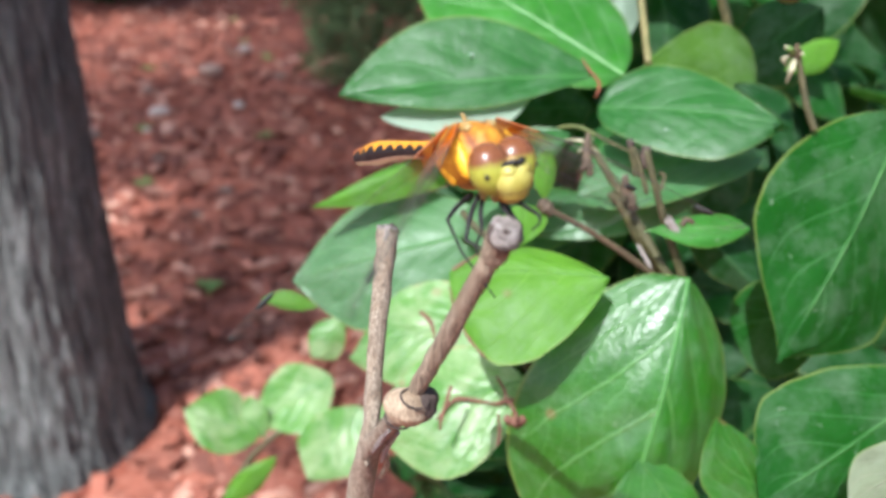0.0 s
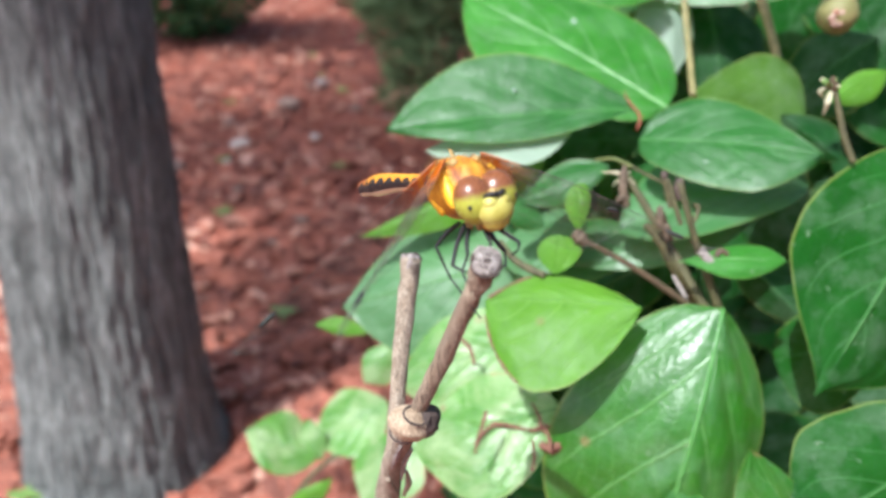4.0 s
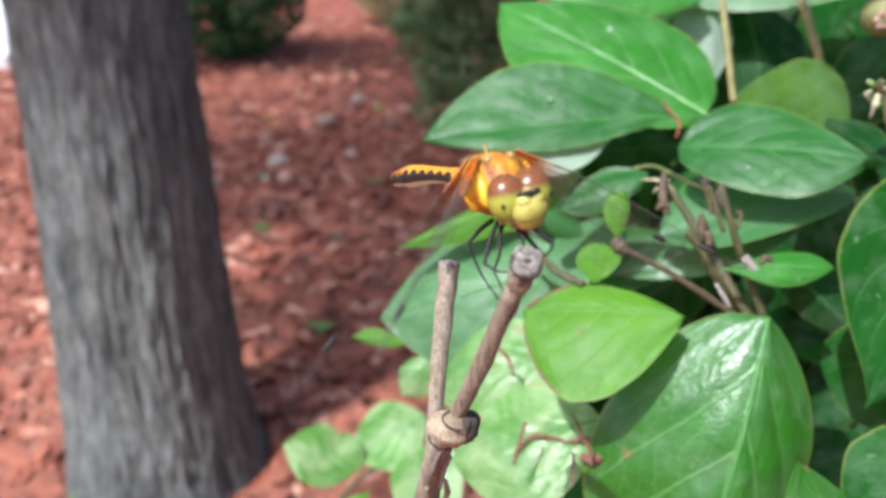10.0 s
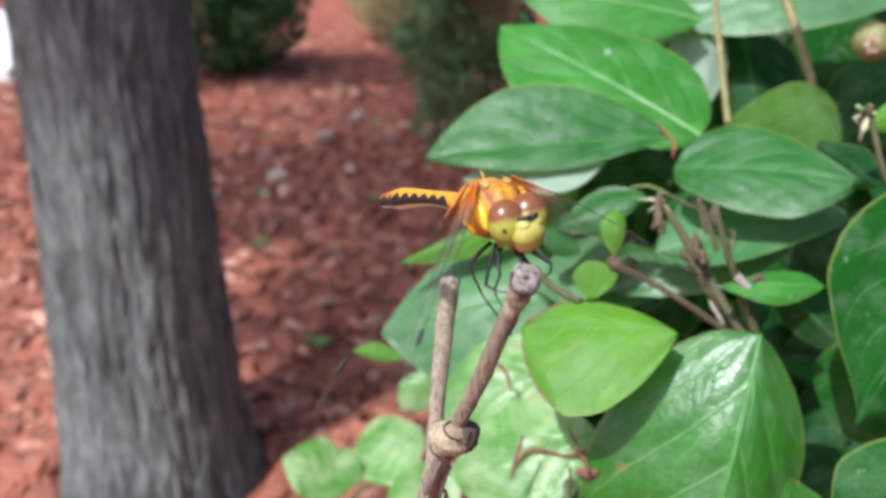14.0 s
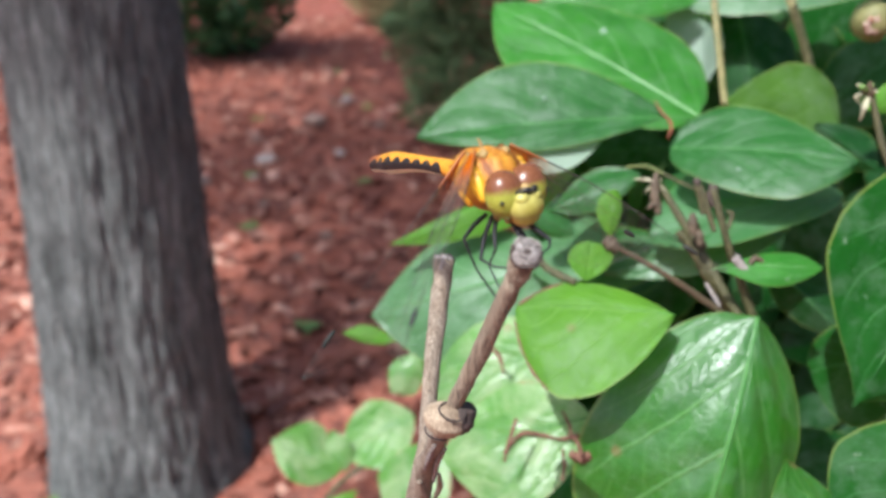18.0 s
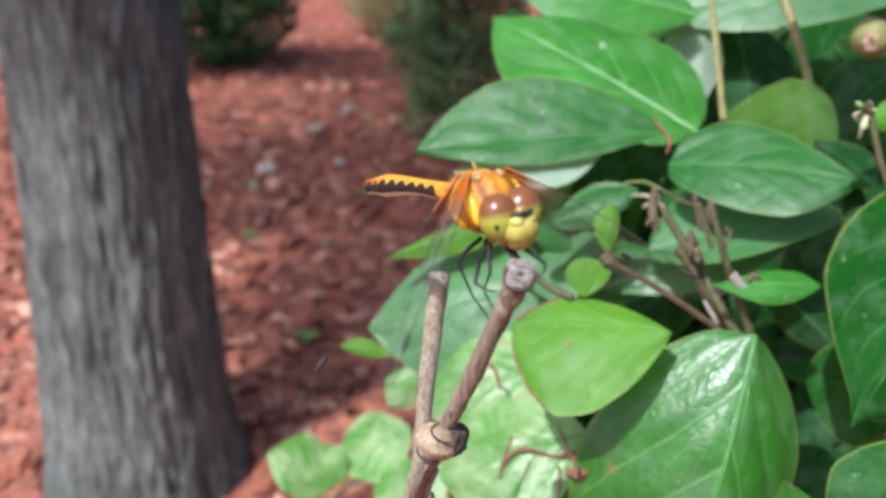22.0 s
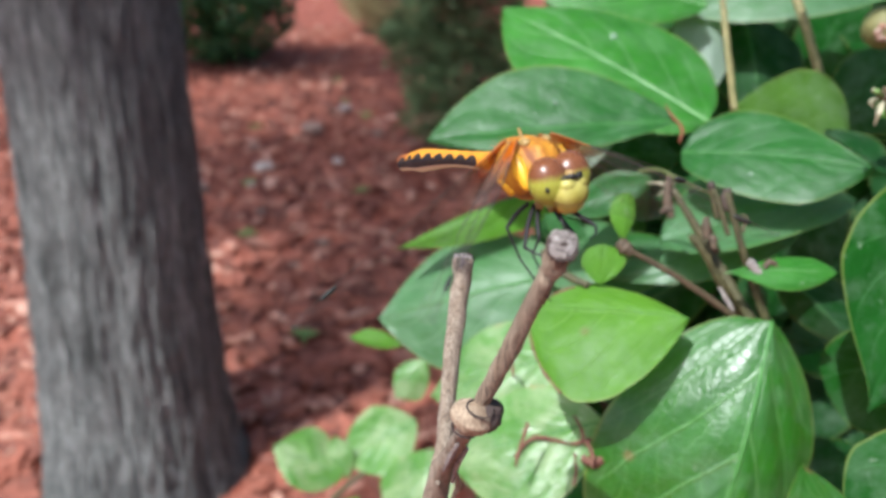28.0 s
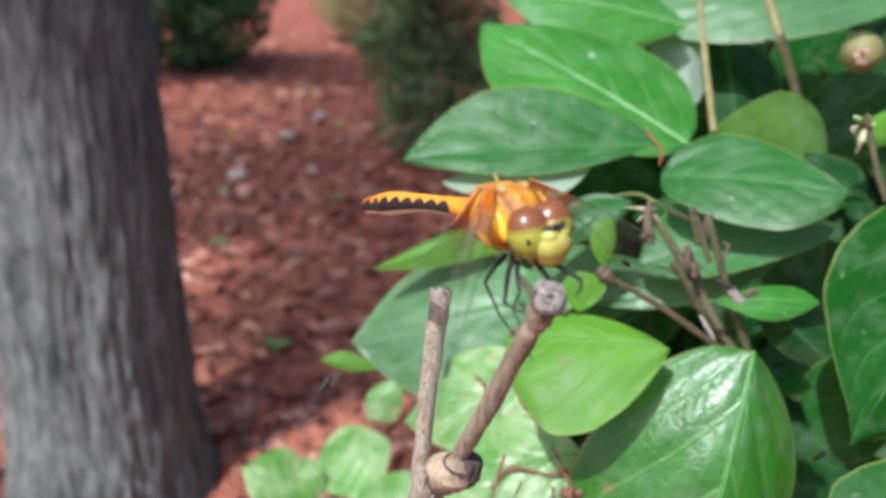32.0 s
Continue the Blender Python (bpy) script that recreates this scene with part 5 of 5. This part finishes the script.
    for k in range(10):
        a, b = k / 10, (k + 1) / 10
        ra, rb = ((1.20 - 0.42 * math.sin(min(t * 3.4, 3.14)) + 0.28 * math.exp(-((t - 0.72) / 0.25) ** 2)) * MM * (1 if t < 0.9 else 0.75) for t in (a, b))
        bm = tube(bmesh.new(), [spine(a), spine((a + b) / 2), spine(b + 0.004)], [ra, (ra + rb) / 2 * 1.03, rb], 14)
        ring = part("segment", bm, AMBER if k < 9 else RUST, body)
        if k > 1:
            for side in (-1, 1):
                part("side_mark", shell(spine, a, b, ra, rb, side, -34, 44, 10, 1.035), BLACK, ring, "black saw-edged side mark")
                part("belly_plate", shell(spine, a, b, ra, rb, side, -88, -33, -33, 1.05), PALE_BELLY, ring, "pale belly plate")
    wings = []
    for side in (-1, 1):
        wings.append(wing(body, side, (side * 1.9, -3.4, 3.75), (side * 13.7, 9.6, -9.1), (side * 0.20, -0.74, -0.64), 23.0, 6.0, 1.0, FORE_WINGS))
        wings.append(wing(body, side, (side * 2.0, -5.2, 3.55), (side * 15.5, -0.5, -14.0), (side * -0.60, -0.50, -0.65), 25.3, 6.6, 0.5, HIND_WINGS))
    legs = (((1.1, -3.8, -2.4), (4.5, -2.5, -3.8), (3.9, -1.7, -6.7), (2.4, 0.3, -10.6)), ((1.0, -2.9, -2.4), (3.9, -0.9, -5.5), (3.3, 0.3, -6.1), (2.3, 1.9, -6.2)),
            ((0.6, -2.8, -2.6), (2.3, -0.8, -4.9), (2.9, -1.2, -6.4), (2.7, 0.4, -8.8)), ((-1.0, -1.6, -2.4), (-0.7, 3.3, -3.9), (-0.2, 3.9, -4.4), (1.0, 4.4, -4.7)),
            ((-0.4, -1.8, -2.6), (0.5, 0.5, -3.9), (1.2, 1.5, -4.4), (2.0, 3.0, -4.6)), ((-0.9, -2.4, -2.6), (-1.7, -0.9, -5.4), (-0.8, 0.4, -6.4), (1.3, 2.4, -6.1)))
    for root, knee, ankle, toe in legs:
        root, knee, ankle, toe = (Vector(p) * MM for p in (root, knee, ankle, toe))
        bow = (knee - root).cross(Vector((0, 1, 0))).normalized() * 0.2 * MM
        femur = part("leg", tube(bmesh.new(), [root, (root + knee) / 2 + bow, knee], [0.00024, 0.00023, 0.00016], 7), BLACK, body)
        part("shin", tube(bmesh.new(), [knee, (knee + ankle) / 2, ankle], [0.00015, 0.00012, 0.00010], 6), BLACK, femur)
        part("foot", tube(bmesh.new(), [ankle, (ankle + toe) / 2, toe], [0.00009, 0.00009, 0.00006], 6), BLACK, femur)
    for x, y in ((0.7, -2.6), (-0.5, -1.7), (0.4, -1.2)):
        part("leg_root", ball(bmesh.new(), (x * MM, y * MM, -2.3 * MM), (0.42 * MM, 0.42 * MM, 0.75 * MM), None, 10, 8, 0.2), TAN, body, "pale tan leg root")
    return body, head, wings


ground()
chips()
pavement()
stones()
weeds()
tree()
far_shrub("boxwood_shrub", (-1.42, 4.95, 0), (0.52, 0.48, 0.92), 9000, BOXWOOD, 0.03, "dark green rounded shrub standing in red mulch", "shrub", seed=3)
far_shrub("juniper", (0.05, 3.05, 0), (0.42, 0.40, 0.95), 5600, CONIFER, 0.05, "dark feathery juniper bush in red mulch", "shrub", True, seed=5, taper=0.55)
# added shrubs out of view that cut sky light on the trunk's right side
for k, place in enumerate(((1.0, 1.2, 0), (1.5, 2.2, 0), (1.6, 3.6, 0), (1.3, -0.3, 0))):
    far_shrub("hedge_shrub", place, (0.75, 0.75, 1.5), 3200, BOXWOOD, 0.045, "dense dark green hedge shrub added out of view to block side light", "shrub", seed=11 + k)
far_shrub("dry_bush", (-0.46, 6.3, 0), (0.45, 0.35, 0.75), 7500, DRY_GRASS, 0.05, "tan twiggy bush standing in red mulch", "shrub", True, seed=8)
dark_inside()
# how far the wings droop and how far they sweep back, in degrees; the last number is the further droop of the pair on the other side
FORE_WINGS = [(0, -3, -3), (7.5, -3, -3), (9.2, 0, -3), (12, 2, -3), (16, 3, -3), (24.5, 3, -3), (26.5, 0, -2), (28, -3, -1), (29.5, 1, -3), (32, 2, -3)], 4
HIND_WINGS = [(0, -7, 8), (3.5, -8, 9), (5.5, -8, 10), (7.5, -7, 8), (9.2, -1, 0), (12, 3, 4), (16, 3, 4), (24.5, 3, 4), (26.5, -1, 9), (28, -12, 3), (29.5, -2, 8), (32, 1, 12)], -9
insect, insect_head, insect_wings = dragonfly()


def motions():
    walk(insect, FLIGHT)
    def nod(turn, tip=0):
        return pose(0, 0, 0, tip, 4, turn)
    walk(insect_head, [(0, nod(0)), (8.8, nod(0)), (8.95, nod(-24, -4)), (9.1, nod(-24, -4)), (9.3, nod(-10, -1)), (9.5, nod(0)), (32, nod(0))])
    for blade, side, root, (held, lower) in insect_wings:
        lower = lower if side < 0 else 0
        walk(blade, [(t, Matrix.Translation(root) @ pose(0, 0, 0, 0, side * (angle + lower), -side * back) @ Matrix.Translation(-root)) for t, angle, back in held])


motions()
